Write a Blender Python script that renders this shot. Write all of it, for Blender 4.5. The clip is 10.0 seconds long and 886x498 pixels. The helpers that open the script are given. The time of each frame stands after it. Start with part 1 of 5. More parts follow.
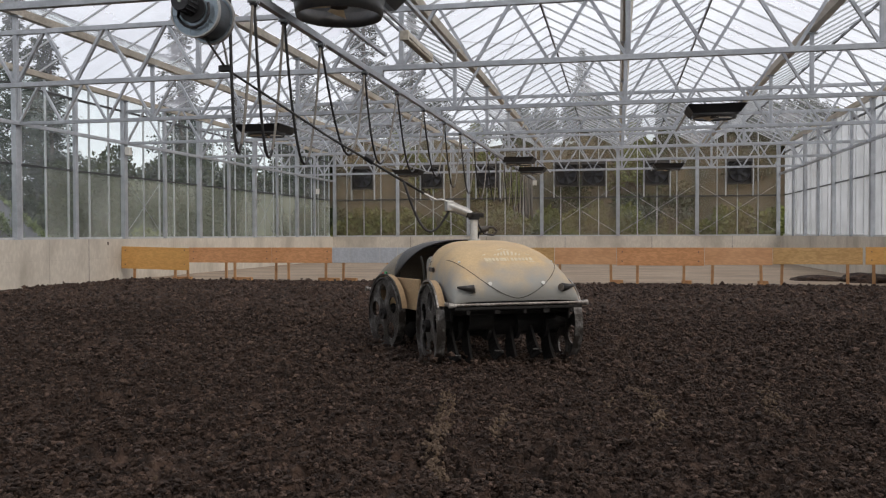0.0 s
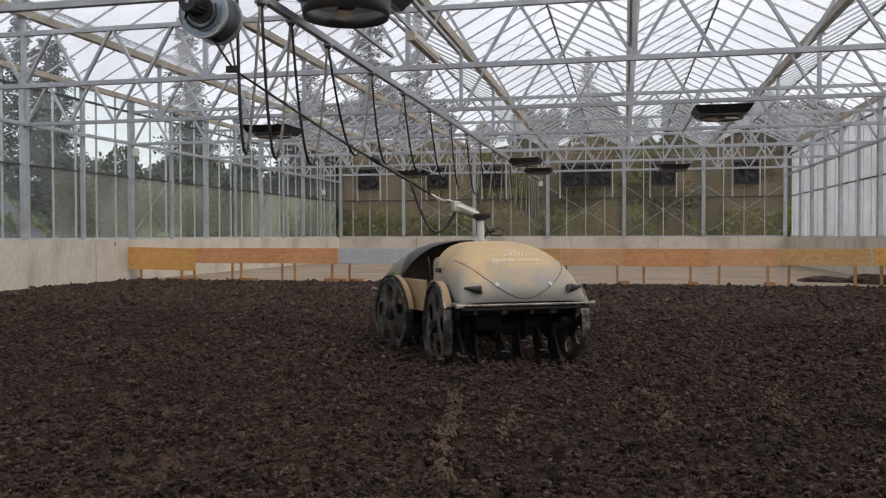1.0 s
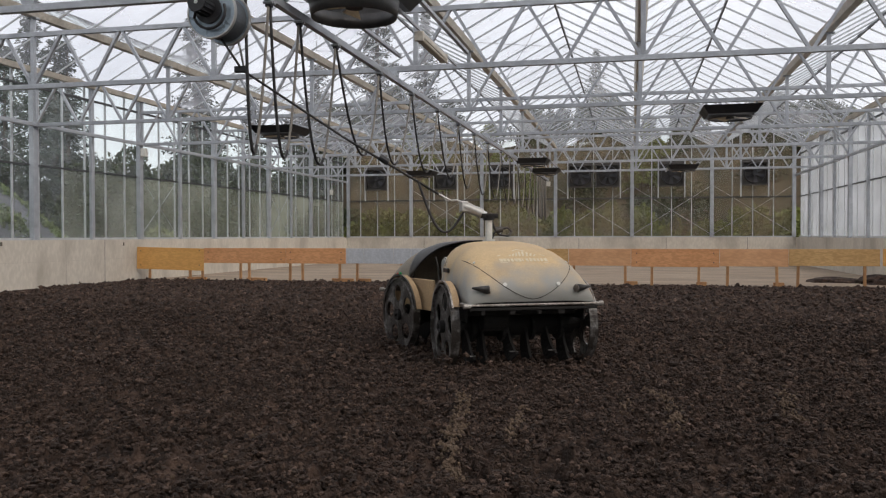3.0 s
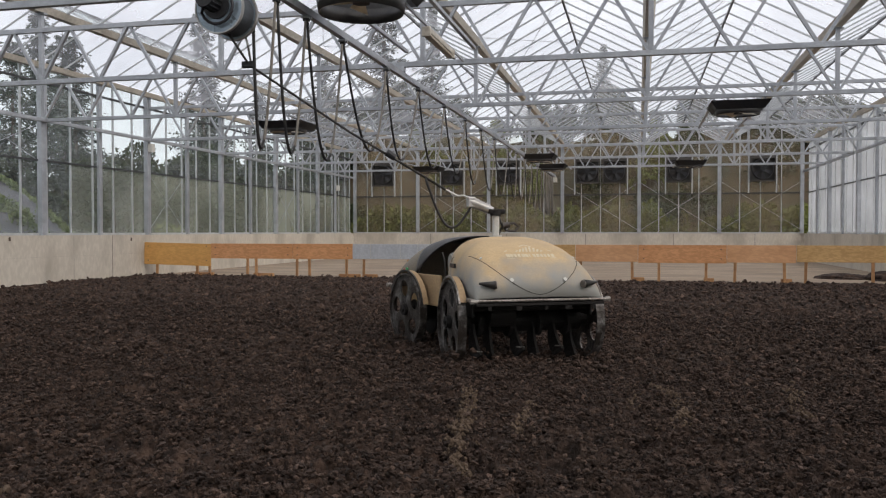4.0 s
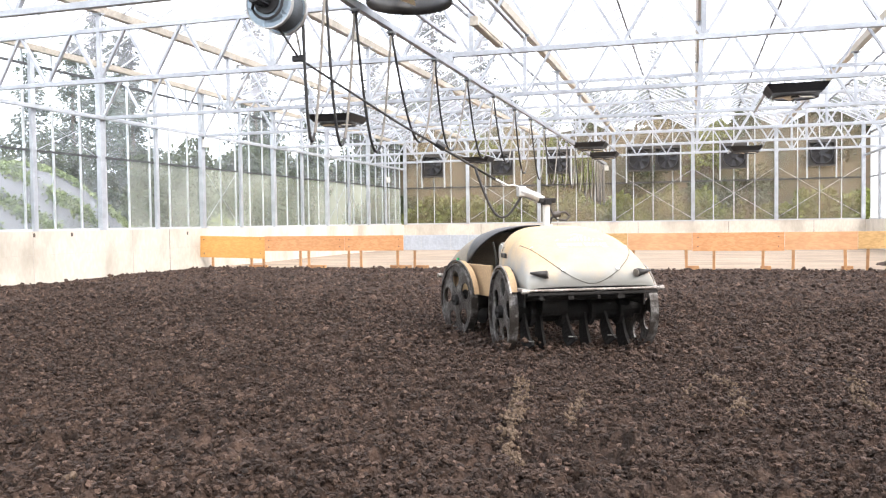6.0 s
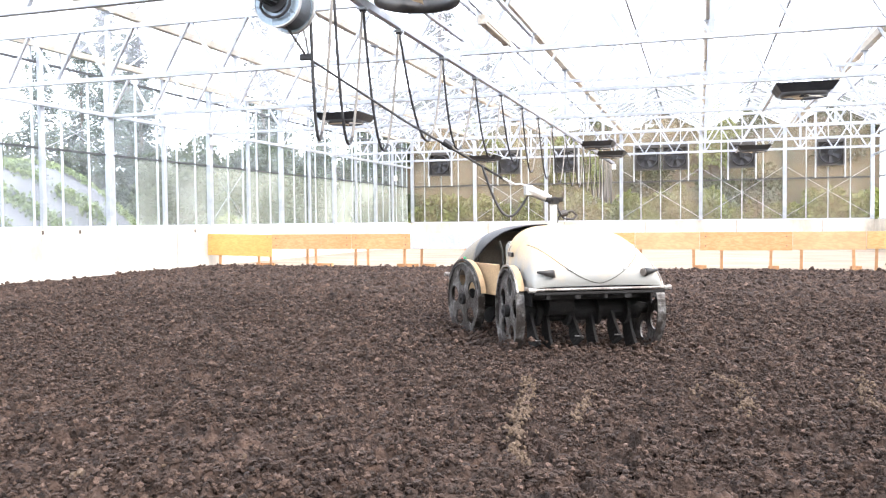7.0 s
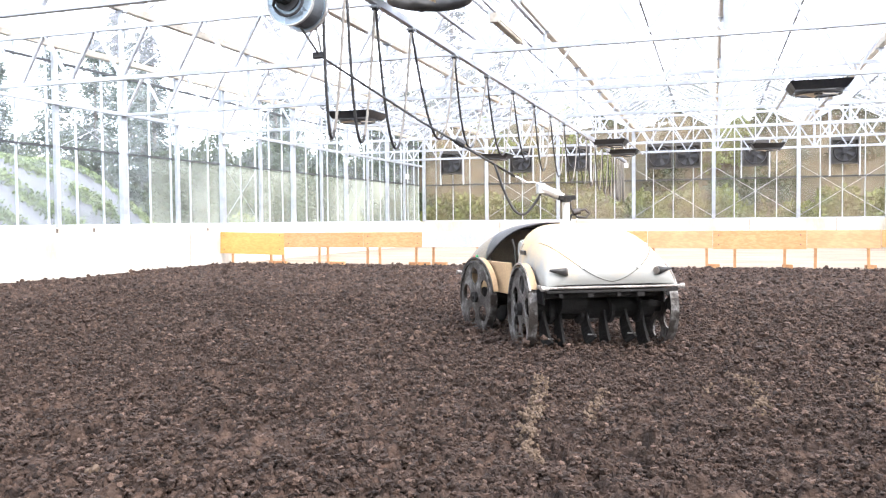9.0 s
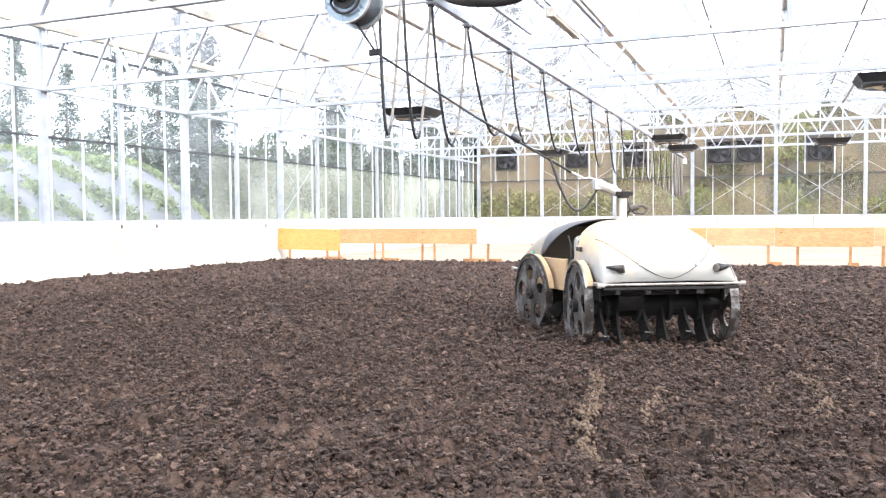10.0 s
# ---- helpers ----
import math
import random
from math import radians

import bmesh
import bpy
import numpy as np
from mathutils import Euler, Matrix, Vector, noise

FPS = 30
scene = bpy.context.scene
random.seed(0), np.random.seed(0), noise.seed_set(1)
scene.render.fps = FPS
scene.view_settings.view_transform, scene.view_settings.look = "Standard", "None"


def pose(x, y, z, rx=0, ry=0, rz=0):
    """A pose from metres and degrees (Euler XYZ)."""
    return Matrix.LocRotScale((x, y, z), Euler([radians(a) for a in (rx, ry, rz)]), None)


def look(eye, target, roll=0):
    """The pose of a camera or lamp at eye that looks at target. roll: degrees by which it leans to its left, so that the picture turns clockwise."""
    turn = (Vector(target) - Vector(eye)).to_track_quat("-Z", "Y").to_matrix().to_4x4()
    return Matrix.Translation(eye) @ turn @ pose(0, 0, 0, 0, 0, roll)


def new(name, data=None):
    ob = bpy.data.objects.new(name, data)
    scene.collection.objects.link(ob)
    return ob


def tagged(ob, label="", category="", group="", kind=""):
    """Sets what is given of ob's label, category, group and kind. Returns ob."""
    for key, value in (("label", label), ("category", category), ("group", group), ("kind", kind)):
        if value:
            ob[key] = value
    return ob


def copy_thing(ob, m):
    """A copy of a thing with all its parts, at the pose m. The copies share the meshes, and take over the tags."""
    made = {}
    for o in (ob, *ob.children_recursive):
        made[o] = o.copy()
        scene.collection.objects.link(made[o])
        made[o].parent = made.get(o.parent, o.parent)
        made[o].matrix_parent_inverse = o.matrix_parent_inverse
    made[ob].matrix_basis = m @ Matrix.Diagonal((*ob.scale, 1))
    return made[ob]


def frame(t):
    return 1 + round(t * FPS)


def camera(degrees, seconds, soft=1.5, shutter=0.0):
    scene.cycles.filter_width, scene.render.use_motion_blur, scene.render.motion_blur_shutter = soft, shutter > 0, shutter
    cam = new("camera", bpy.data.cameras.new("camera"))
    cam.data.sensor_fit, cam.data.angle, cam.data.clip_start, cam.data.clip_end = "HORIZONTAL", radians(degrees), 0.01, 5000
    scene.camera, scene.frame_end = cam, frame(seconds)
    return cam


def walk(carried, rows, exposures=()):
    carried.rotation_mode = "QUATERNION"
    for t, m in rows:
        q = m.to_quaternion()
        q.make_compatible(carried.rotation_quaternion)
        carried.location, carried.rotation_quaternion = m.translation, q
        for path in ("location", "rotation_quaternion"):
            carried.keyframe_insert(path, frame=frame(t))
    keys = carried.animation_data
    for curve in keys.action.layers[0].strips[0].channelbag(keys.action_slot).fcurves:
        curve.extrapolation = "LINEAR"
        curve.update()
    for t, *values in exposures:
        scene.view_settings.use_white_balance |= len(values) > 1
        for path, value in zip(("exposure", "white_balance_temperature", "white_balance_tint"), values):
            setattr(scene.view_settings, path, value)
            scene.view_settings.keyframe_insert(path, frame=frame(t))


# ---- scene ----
# camera: held by a person turning on the spot, a little over a metre above the sludge bed
FOV = 56.3
# seconds, eye x and z, then turn, tilt and roll in degrees
PATH = [(0.0, 0.018, 1.109, 11.94, -1.02, 0.17), (0.5, 0.012, 1.107, 12.23, -0.91, 0.15), (1.0, 0.007, 1.107, 12.33, -0.96, 0.13),
        (1.5, 0.006, 1.107, 12.52, -0.91, 0.13), (2.0, 0.006, 1.106, 12.74, -0.79, 0.13), (2.5, 0.005, 1.106, 12.80, -0.81, 0.11),
        (4.0, 0.000, 1.100, 13.30, -1.22, 0.01), (4.5, 0.000, 1.100, 14.09, -0.85, 0.01), (5.0, 0.000, 1.100, 15.52, -0.68, 0.23),
        (5.5, 0.000, 1.095, 16.48, -0.62, 0.52), (6.0, 0.000, 1.095, 16.78, -1.84, 0.73), (7.5, 0.000, 1.099, 17.40, -1.96, 0.55),
        (8.0, -0.003, 1.098, 17.45, -2.03, 0.63), (8.5, -0.005, 1.096, 17.60, -2.07, 0.67), (9.0, -0.008, 1.094, 18.06, -2.03, 0.54),
        (9.5, -0.011, 1.089, 20.37, -2.17, 0.33), (10.0, -0.014, 1.087, 21.83, -2.22, 0.48)]
cam = camera(FOV, 10.0, soft=1.2)
walk(cam, [(t, pose(x, 0.0, z, 90 + p, r, y)) for t, x, z, y, p, r in PATH],
     exposures=[(t, e, k, 14) for t, e, k in ((0.0, 0.10, 6950), (2.5, 0.08, 6950), (4.5, 0.10, 6950), (5.0, 0.54, 6950), (5.5, 1.06, 6950), (6.0, 1.96, 6800), (7.5, 2.42, 6430), (10.0, 2.42, 6430))])

# ---- daylight: overcast sky ----
world = bpy.data.worlds.new("sky")
scene.world = world
world.use_nodes = True
wn, wl = world.node_tree.nodes, world.node_tree.links
wn.clear()
w_out = wn.new("ShaderNodeOutputWorld")
w_bg = wn.new("ShaderNodeBackground")
w_sky = wn.new("ShaderNodeTexSky")
w_sky.sky_type = "NISHITA"
w_sky.sun_disc = False
w_sky.sun_elevation, w_sky.sun_rotation = radians(38), radians(120)
w_dim = wn.new("ShaderNodeMix")
w_dim.data_type = "RGBA"
w_dim.blend_type = "MULTIPLY"
w_dim.inputs[0].default_value = 1.0
w_dim.inputs[7].default_value = (0.1, 0.1, 0.1, 1)
w_co = wn.new("ShaderNodeTexCoord")
w_map = wn.new("ShaderNodeMapping")
w_map.inputs["Scale"].default_value = (1, 1, 2.6)
w_no = wn.new("ShaderNodeTexNoise")
w_no.inputs["Scale"].default_value = 2.4
w_no.inputs["Detail"].default_value = 5
w_rp = wn.new("ShaderNodeValToRGB")
w_rp.color_ramp.elements[0].position, w_rp.color_ramp.elements[0].color = 0.32, (0.56, 0.58, 0.67, 1)
w_rp.color_ramp.elements[1].position, w_rp.color_ramp.elements[1].color = 0.68, (0.85, 0.88, 0.98, 1)
w_mix = wn.new("ShaderNodeMix")
w_mix.data_type = "RGBA"
w_mix.inputs[0].default_value = 0.86
wl.new(w_sky.outputs[0], w_dim.inputs[6])
wl.new(w_co.outputs["Generated"], w_map.inputs[0])
wl.new(w_map.outputs[0], w_no.inputs["Vector"])
wl.new(w_no.outputs[0], w_rp.inputs[0])
wl.new(w_dim.outputs[2], w_mix.inputs[6])
wl.new(w_rp.outputs[0], w_mix.inputs[7])
wl.new(w_mix.outputs[2], w_bg.inputs[0])
w_bg.inputs[1].default_value = 1.42
wl.new(w_bg.outputs[0], w_out.inputs[0])

sun_data = bpy.data.lights.new("sun", "SUN")
sun_data.energy, sun_data.angle, sun_data.color = 1.5, radians(40), (1.0, 0.97, 0.93)
sun = new("sun", sun_data)
sun.matrix_world = look((26, -7, 24), (0, 8, 0))


# ---- materials ----
def mat(name, base, rough=0.6, metal=0.0, second=None, scale=4.0, lo=0.35, hi=0.65, fine=None, fine_scale=60.0,
        fine_amount=0.35, bump=0.15, bump_scale=40.0, spec=0.4, per_object=0.0, rough_vary=0.15, stretch=(1, 1, 1)):
    """Two-scale procedural surface: broad stains, fine grain, relief and uneven gloss."""
    m = bpy.data.materials.new(name)
    m.use_nodes = True
    n, l = m.node_tree.nodes, m.node_tree.links
    b = n["Principled BSDF"]
    co = n.new("ShaderNodeTexCoord")
    mp = n.new("ShaderNodeMapping")
    mp.inputs["Scale"].default_value = stretch
    l.new(co.outputs["Object"], mp.inputs[0])
    broad = n.new("ShaderNodeTexNoise")
    broad.inputs["Scale"].default_value, broad.inputs["Detail"].default_value = scale, 6
    grain = n.new("ShaderNodeTexNoise")
    grain.inputs["Scale"].default_value, grain.inputs["Detail"].default_value = fine_scale, 4
    for t in (broad, grain):
        l.new(mp.outputs[0], t.inputs["Vector"])
    ramp = n.new("ShaderNodeValToRGB")
    e = ramp.color_ramp.elements
    second = second or tuple(c * 0.75 for c in base)
    e[0].position, e[0].color = lo, (*second, 1)
    e[1].position, e[1].color = hi, (*base, 1)
    l.new(broad.outputs[0], ramp.inputs[0])
    col = ramp.outputs[0]
    fine = fine or tuple(c * 0.6 for c in base)
    gr = n.new("ShaderNodeValToRGB")
    gr.color_ramp.elements[0].position, gr.color_ramp.elements[1].position = 0.42, 0.62
    gr.color_ramp.elements[0].color, gr.color_ramp.elements[1].color = (fine_amount,) * 3 + (1,), (0, 0, 0, 1)
    l.new(grain.outputs[0], gr.inputs[0])
    mx = n.new("ShaderNodeMix")
    mx.data_type = "RGBA"
    mx.inputs[7].default_value = (*fine, 1)
    l.new(gr.outputs[0], mx.inputs[0])
    l.new(col, mx.inputs[6])
    col = mx.outputs[2]
    if per_object:
        oi = n.new("ShaderNodeObjectInfo")
        hs = n.new("ShaderNodeHueSaturation")
        mr = n.new("ShaderNodeMapRange")
        mr.inputs[3].default_value, mr.inputs[4].default_value = 1 - per_object, 1 + per_object
        l.new(oi.outputs["Random"], mr.inputs[0])
        l.new(mr.outputs[0], hs.inputs["Value"])
        l.new(col, hs.inputs["Color"])
        col = hs.outputs[0]
    l.new(col, b.inputs["Base Color"])
    rr = n.new("ShaderNodeMapRange")
    rr.inputs[3].default_value, rr.inputs[4].default_value = max(0.02, rough - rough_vary), min(1, rough + rough_vary)
    l.new(broad.outputs[0], rr.inputs[0])
    l.new(rr.outputs[0], b.inputs["Roughness"])
    b.inputs["Metallic"].default_value = metal
    b.inputs["Specular IOR Level"].default_value = spec
    if bump:
        bn = n.new("ShaderNodeTexNoise")
        bn.inputs["Scale"].default_value, bn.inputs["Detail"].default_value = bump_scale, 5
        l.new(mp.outputs[0], bn.inputs["Vector"])
        bp = n.new("ShaderNodeBump")
        bp.inputs["Strength"].default_value, bp.inputs["Distance"].default_value = bump, 0.02
        l.new(bn.outputs[0], bp.inputs["Height"])
        l.new(bp.outputs[0], b.inputs["Normal"])
    return m


def glass(name, fog, fog_colour, streak=3.0, lo=0.35, hi=0.7):
    """Greenhouse pane: clear glass with a milky film of dust and condensation in uneven patches."""
    m = bpy.data.materials.new(name)
    m.use_nodes = True
    n, l = m.node_tree.nodes, m.node_tree.links
    n.clear()
    out = n.new("ShaderNodeOutputMaterial")
    tr = n.new("ShaderNodeBsdfTransparent")
    tr.inputs[0].default_value = (0.93, 0.97, 0.95, 1)
    gl = n.new("ShaderNodeBsdfGlossy")
    gl.inputs["Roughness"].default_value = 0.03
    fr = n.new("ShaderNodeLayerWeight")
    fr.inputs["Blend"].default_value = 0.12
    gain = n.new("ShaderNodeMath")
    gain.operation = "MULTIPLY_ADD"
    gain.inputs[1].default_value, gain.inputs[2].default_value = 0.22, 0.03
    l.new(fr.outputs["Facing"], gain.inputs[0])
    mg = n.new("ShaderNodeMixShader")
    l.new(gain.outputs[0], mg.inputs[0])
    l.new(tr.outputs[0], mg.inputs[1])
    l.new(gl.outputs[0], mg.inputs[2])
    df = n.new("ShaderNodeBsdfDiffuse")
    df.inputs[0].default_value = (*fog_colour, 1)
    tl = n.new("ShaderNodeBsdfTranslucent")
    tl.inputs[0].default_value = (*fog_colour, 1)
    film = n.new("ShaderNodeMixShader")
    film.inputs[0].default_value = 0.6
    l.new(df.outputs[0], film.inputs[1])
    l.new(tl.outputs[0], film.inputs[2])
    geo = n.new("ShaderNodeNewGeometry")
    no = n.new("ShaderNodeTexNoise")
    no.inputs["Scale"].default_value, no.inputs["Detail"].default_value = streak, 5
    l.new(geo.outputs["Position"], no.inputs["Vector"])
    mr = n.new("ShaderNodeMapRange")
    mr.inputs[1].default_value, mr.inputs[2].default_value = lo, hi
    mr.inputs[3].default_value, mr.inputs[4].default_value = fog * 0.3, fog
    l.new(no.outputs[0], mr.inputs[0])
    mx = n.new("ShaderNodeMixShader")
    l.new(mr.outputs[0], mx.inputs[0])
    l.new(mg.outputs[0], mx.inputs[1])
    l.new(film.outputs[0], mx.inputs[2])
    l.new(mx.outputs[0], out.inputs[0])
    return m


STEEL = mat("galvanised_steel", (0.47, 0.495, 0.525), 0.45, 0.45, (0.34, 0.36, 0.385), 5, fine_scale=35, fine=(0.30, 0.31, 0.33), bump=0.05, per_object=0.08)
ALU = mat("glazing_bar_aluminium", (0.58, 0.60, 0.615), 0.4, 0.4, (0.45, 0.47, 0.48), 6, fine_scale=30, bump=0.03, per_object=0.08)
GUTTER = mat("gutter_dusty_aluminium", (0.66, 0.61, 0.53), 0.55, 0.2, (0.52, 0.48, 0.41), 3, fine_scale=25, fine=(0.28, 0.25, 0.2), bump=0.06)
DARKBAR = mat("dark_rail_rubber", (0.06, 0.063, 0.066), 0.5, 0.0, bump=0.05)
CONCRETE = mat("cast_concrete", (0.61, 0.555, 0.47), 0.85, 0, (0.40, 0.355, 0.29), 1.1, 0.30, 0.52, fine_scale=14, fine=(0.36, 0.32, 0.26), fine_amount=0.28, bump=0.12, bump_scale=30, stretch=(1, 1, 0.5))
FLOOR = mat("dusty_concrete_floor", (0.40, 0.31, 0.22), 0.9, 0, (0.22, 0.16, 0.11), 0.9, fine_scale=9, fine=(0.20, 0.16, 0.13), fine_amount=0.5, bump=0.25, stretch=(0.5, 2.0, 1))
PLY_OLD = mat("orange_formwork_board", (0.72, 0.36, 0.17), 0.6, 0, (0.62, 0.29, 0.125), 2.0, fine_scale=30, fine=(0.36, 0.15, 0.05), fine_amount=0.4, bump=0.08, stretch=(0.35, 1, 1))
PLY_YEL = mat("yellow_formwork_board", (0.74, 0.40, 0.13), 0.55, 0, (0.64, 0.33, 0.10), 2.0, fine_scale=30, fine=(0.38, 0.19, 0.04), fine_amount=0.3, bump=0.06, stretch=(0.35, 1, 1))
PLY_OCH = mat("ochre_formwork_board", (0.66, 0.41, 0.18), 0.6, 0, (0.55, 0.33, 0.135), 2.5, fine_scale=30, fine=(0.30, 0.16, 0.05), fine_amount=0.4, bump=0.08, stretch=(0.35, 1, 1))
PLY_PALE = mat("pale_orange_board", (0.72, 0.40, 0.21), 0.65, 0, (0.61, 0.32, 0.155), 2.5, fine_scale=25, fine=(0.42, 0.2, 0.09), fine_amount=0.35, bump=0.08, stretch=(0.35, 1, 1))
SHEET = mat("grey_sheet_board", (0.52, 0.535, 0.56), 0.55, 0.0, (0.45, 0.465, 0.49), 2.5, fine_scale=20, bump=0.05)
STAKE = mat("stake_wood", (0.50, 0.27, 0.12), 0.75, 0, (0.34, 0.17, 0.08), 6, fine_scale=40, bump=0.2, per_object=0.2)
BLACK = mat("black_plastic", (0.018, 0.018, 0.02), 0.45, 0, (0.03, 0.03, 0.033), 6, bump=0.06)
RUBBER = mat("black_cable_rubber", (0.015, 0.015, 0.016), 0.5, 0, (0.04, 0.038, 0.035), 9, bump=0.05)
CLEAR = glass("clear_pane", 0.09, (0.75, 0.78, 0.80))
ROOFGLASS = glass("roof_pane", 0.35, (0.80, 0.82, 0.86), 0.9)
FOGGY = glass("condensation_pane", 0.45, (0.58, 0.60, 0.50), 0.30, 0.40, 0.66)
HAZY = glass("lightly_fogged_pane", 0.27, (0.64, 0.66, 0.58), 0.4, 0.38, 0.64)
# whitish film over the whole east glazing, above and below the mid rail
MILKY = glass("milky_pane", 0.60, (0.70, 0.72, 0.75), 0.6, 0.1, 0.6)
DUSTY = glass("brown_dusty_pane", 0.36, (0.34, 0.26, 0.17), 0.5, 0.42, 0.62)


# ---- building blocks ----
def obj(name, bm, material, parent=None, label="", smooth=False):
    me = bpy.data.meshes.new(name)
    bmesh.ops.recalc_face_normals(bm, faces=bm.faces)
    bm.to_mesh(me)
    bm.free()
    if smooth:
        me.polygons.foreach_set("use_smooth", [True] * len(me.polygons))
    me.materials.append(material)
    ob = new(name, me)
    if parent:
        ob.parent = parent
    if label:
        ob["label"] = label
    return ob


def part(name, bm, material, parent, label="", smooth=False):
    return obj(name, bm, material, parent, label, smooth)


def thing(name, x, y, z, label, category, group="", kind="", turn=0):
    e = new(name)
    e.matrix_world = pose(x, y, z, 0, 0, turn)
    e.empty_display_size = 0.1
    return tagged(e, label, category, group, kind)


def box(bm, lo, hi, bevel=0.0):
    lo, hi = Vector(lo), Vector(hi)
    vs = bmesh.ops.create_cube(bm, size=1)["verts"]
    for v in vs:
        v.co = Vector([(lo[i] + hi[i]) / 2 + v.co[i] * (hi[i] - lo[i]) for i in range(3)])
    if bevel:
        es = list({e for v in vs for e in v.link_edges})
        bmesh.ops.bevel(bm, geom=es, offset=bevel, segments=2, affect="EDGES", profile=0.5)
    return bm


def bar(bm, a, b, w, h, up=(0, 0, 1)):
    """A straight bar of rectangular section w by h from a to b."""
    a, b = Vector(a), Vector(b)
    d = (b - a).normalized()
    s = d.cross(Vector(up))
    s = s.normalized() if s.length > 1e-5 else Vector((1, 0, 0))
    u = s.cross(d)
    q = []
    for p in (a, b):
        q.append([bm.verts.new(p + s * i * w / 2 + u * j * h / 2) for i, j in ((-1, -1), (1, -1), (1, 1), (-1, 1))])
    for k in range(4):
        bm.faces.new((q[0][k], q[0][(k + 1) % 4], q[1][(k + 1) % 4], q[1][k]))
    bm.faces.new(q[0][::-1])
    bm.faces.new(q[1])
    return bm


def rod(bm, a, b, r, n=10, r2=None):
    a, b = Vector(a), Vector(b)
    d = b - a
    m = Matrix.Translation((a + b) / 2) @ d.to_track_quat("Z", "Y").to_matrix().to_4x4()
    bmesh.ops.create_cone(bm, cap_ends=True, segments=n, radius1=r, radius2=r if r2 is None else r2, depth=d.length, matrix=m)
    return bm


def tube(bm, pts, r, n=8):
    """A round tube along a line of points."""
    pts = [Vector(p) for p in pts]
    rings, side = [], None
    for i, p in enumerate(pts):
        d = (pts[min(i + 1, len(pts) - 1)] - pts[max(i - 1, 0)]).normalized()
        if side is None:
            side = d.orthogonal().normalized()
        side = (side - d * side.dot(d)).normalized()
        up = d.cross(side)
        rings.append([bm.verts.new(p + (side * math.cos(2 * math.pi * k / n) + up * math.sin(2 * math.pi * k / n)) * r) for k in range(n)])
    for a, b in zip(rings, rings[1:]):
        for k in range(n):
            bm.faces.new((a[k], a[(k + 1) % n], b[(k + 1) % n], b[k]))
    bm.faces.new(rings[0][::-1])
    bm.faces.new(rings[-1])
    return bm


def B():
    return bmesh.new()


# ---- the glasshouse: plan in metres ----
XL, XR = -12.62, 6.45            # inner faces of the long walls
YB, YF = 35.7, -4.9              # far and near gable
BAY = 3.2                        # roof bays
GX = [-12.65 + BAY * i for i in range(7)]
T0, TS = 11.645, 4.0             # trusses along the hall
TY = [T0 + TS * k for k in range(-4, 6)]
ZW = 1.015                       # top of the concrete upstand
ZM = 2.658                       # mid rail
ZB, ZT = 3.522, 4.36             # truss chords
ZG, ZR = 4.70, 5.55              # gutter and ridge


def structure(name, bm, material, label, category, smooth=False):
    return tagged(obj(name, bm, material, None, "", smooth), label, category, "", "structure")

# floor and outside ground
structure("floor", box(B(), (XL - 0.3, 19.6, -0.38), (XR + 0.3, YB + 0.3, -0.06)), FLOOR, "dusty grey-brown concrete floor with dried mud streaks", "floor")
structure("bed_base", box(B(), (XL - 0.3, YF - 0.3, -0.38), (XR + 0.3, 19.6, -0.24)), FLOOR, "concrete slab under the sludge bed", "floor")

# concrete upstands
for nm, lo, hi in (("wall_west", (XL - 0.25, YF - 0.25, -0.3), (XL, YB + 0.25, ZW)), ("wall_east", (XR, YF - 0.25, -0.3), (XR + 0.25, YB + 0.25, ZW)),
                   ("wall_north", (XL, YB, -0.3), (XR, YB + 0.25, ZW)), ("wall_south", (XL, YF - 0.25, -0.3), (XR, YF, ZW))):
    structure(nm, box(B(), lo, hi), CONCRETE, "low cast concrete wall with stains and formwork joints", "wall")
# recessed look of the formwork joints: thin dark sealant strips standing 2 mm proud
JOINT = mat("joint_sealant", (0.22, 0.20, 0.18), 0.9, 0, bump=0.1)
FAINT = mat("faint_pour_line", (0.42, 0.38, 0.32), 0.9, 0, (0.50, 0.455, 0.385), 1.5, bump=0.1)
for y in (11.2, 13.47, 16.55, 17.98, 21.9, 26.2, 30.4):
    structure("trim", box(B(), (XL - 0.01, y - 0.008, -0.1), (XL + 0.003, y + 0.008, ZW - 0.01)), JOINT if 17 < y < 19 else FAINT, "dark vertical joint in the concrete wall", "joint")
structure("trim", box(B(), (XL - 0.01, YF, 0.535), (XL + 0.002, YB, 0.539)), FAINT, "faint level pour joint in the concrete wall", "joint")
for x in (-9.0, -5.6, -2.2, 1.4, 4.6):
    structure("trim", box(B(), (x - 0.01, YB - 0.003, -0.1), (x + 0.01, YB + 0.01, ZW - 0.01)), JOINT, "dark vertical joint in the concrete wall", "joint")


# posts along the long walls
def post(name, x, y, w, z1, depth):
    p = B()
    box(p, (x - depth / 2, y - w / 2, ZW), (x + depth / 2, y + w / 2, z1), 0.006)
    return structure(name, p, STEEL, "galvanised steel wall post on the concrete upstand", "post")


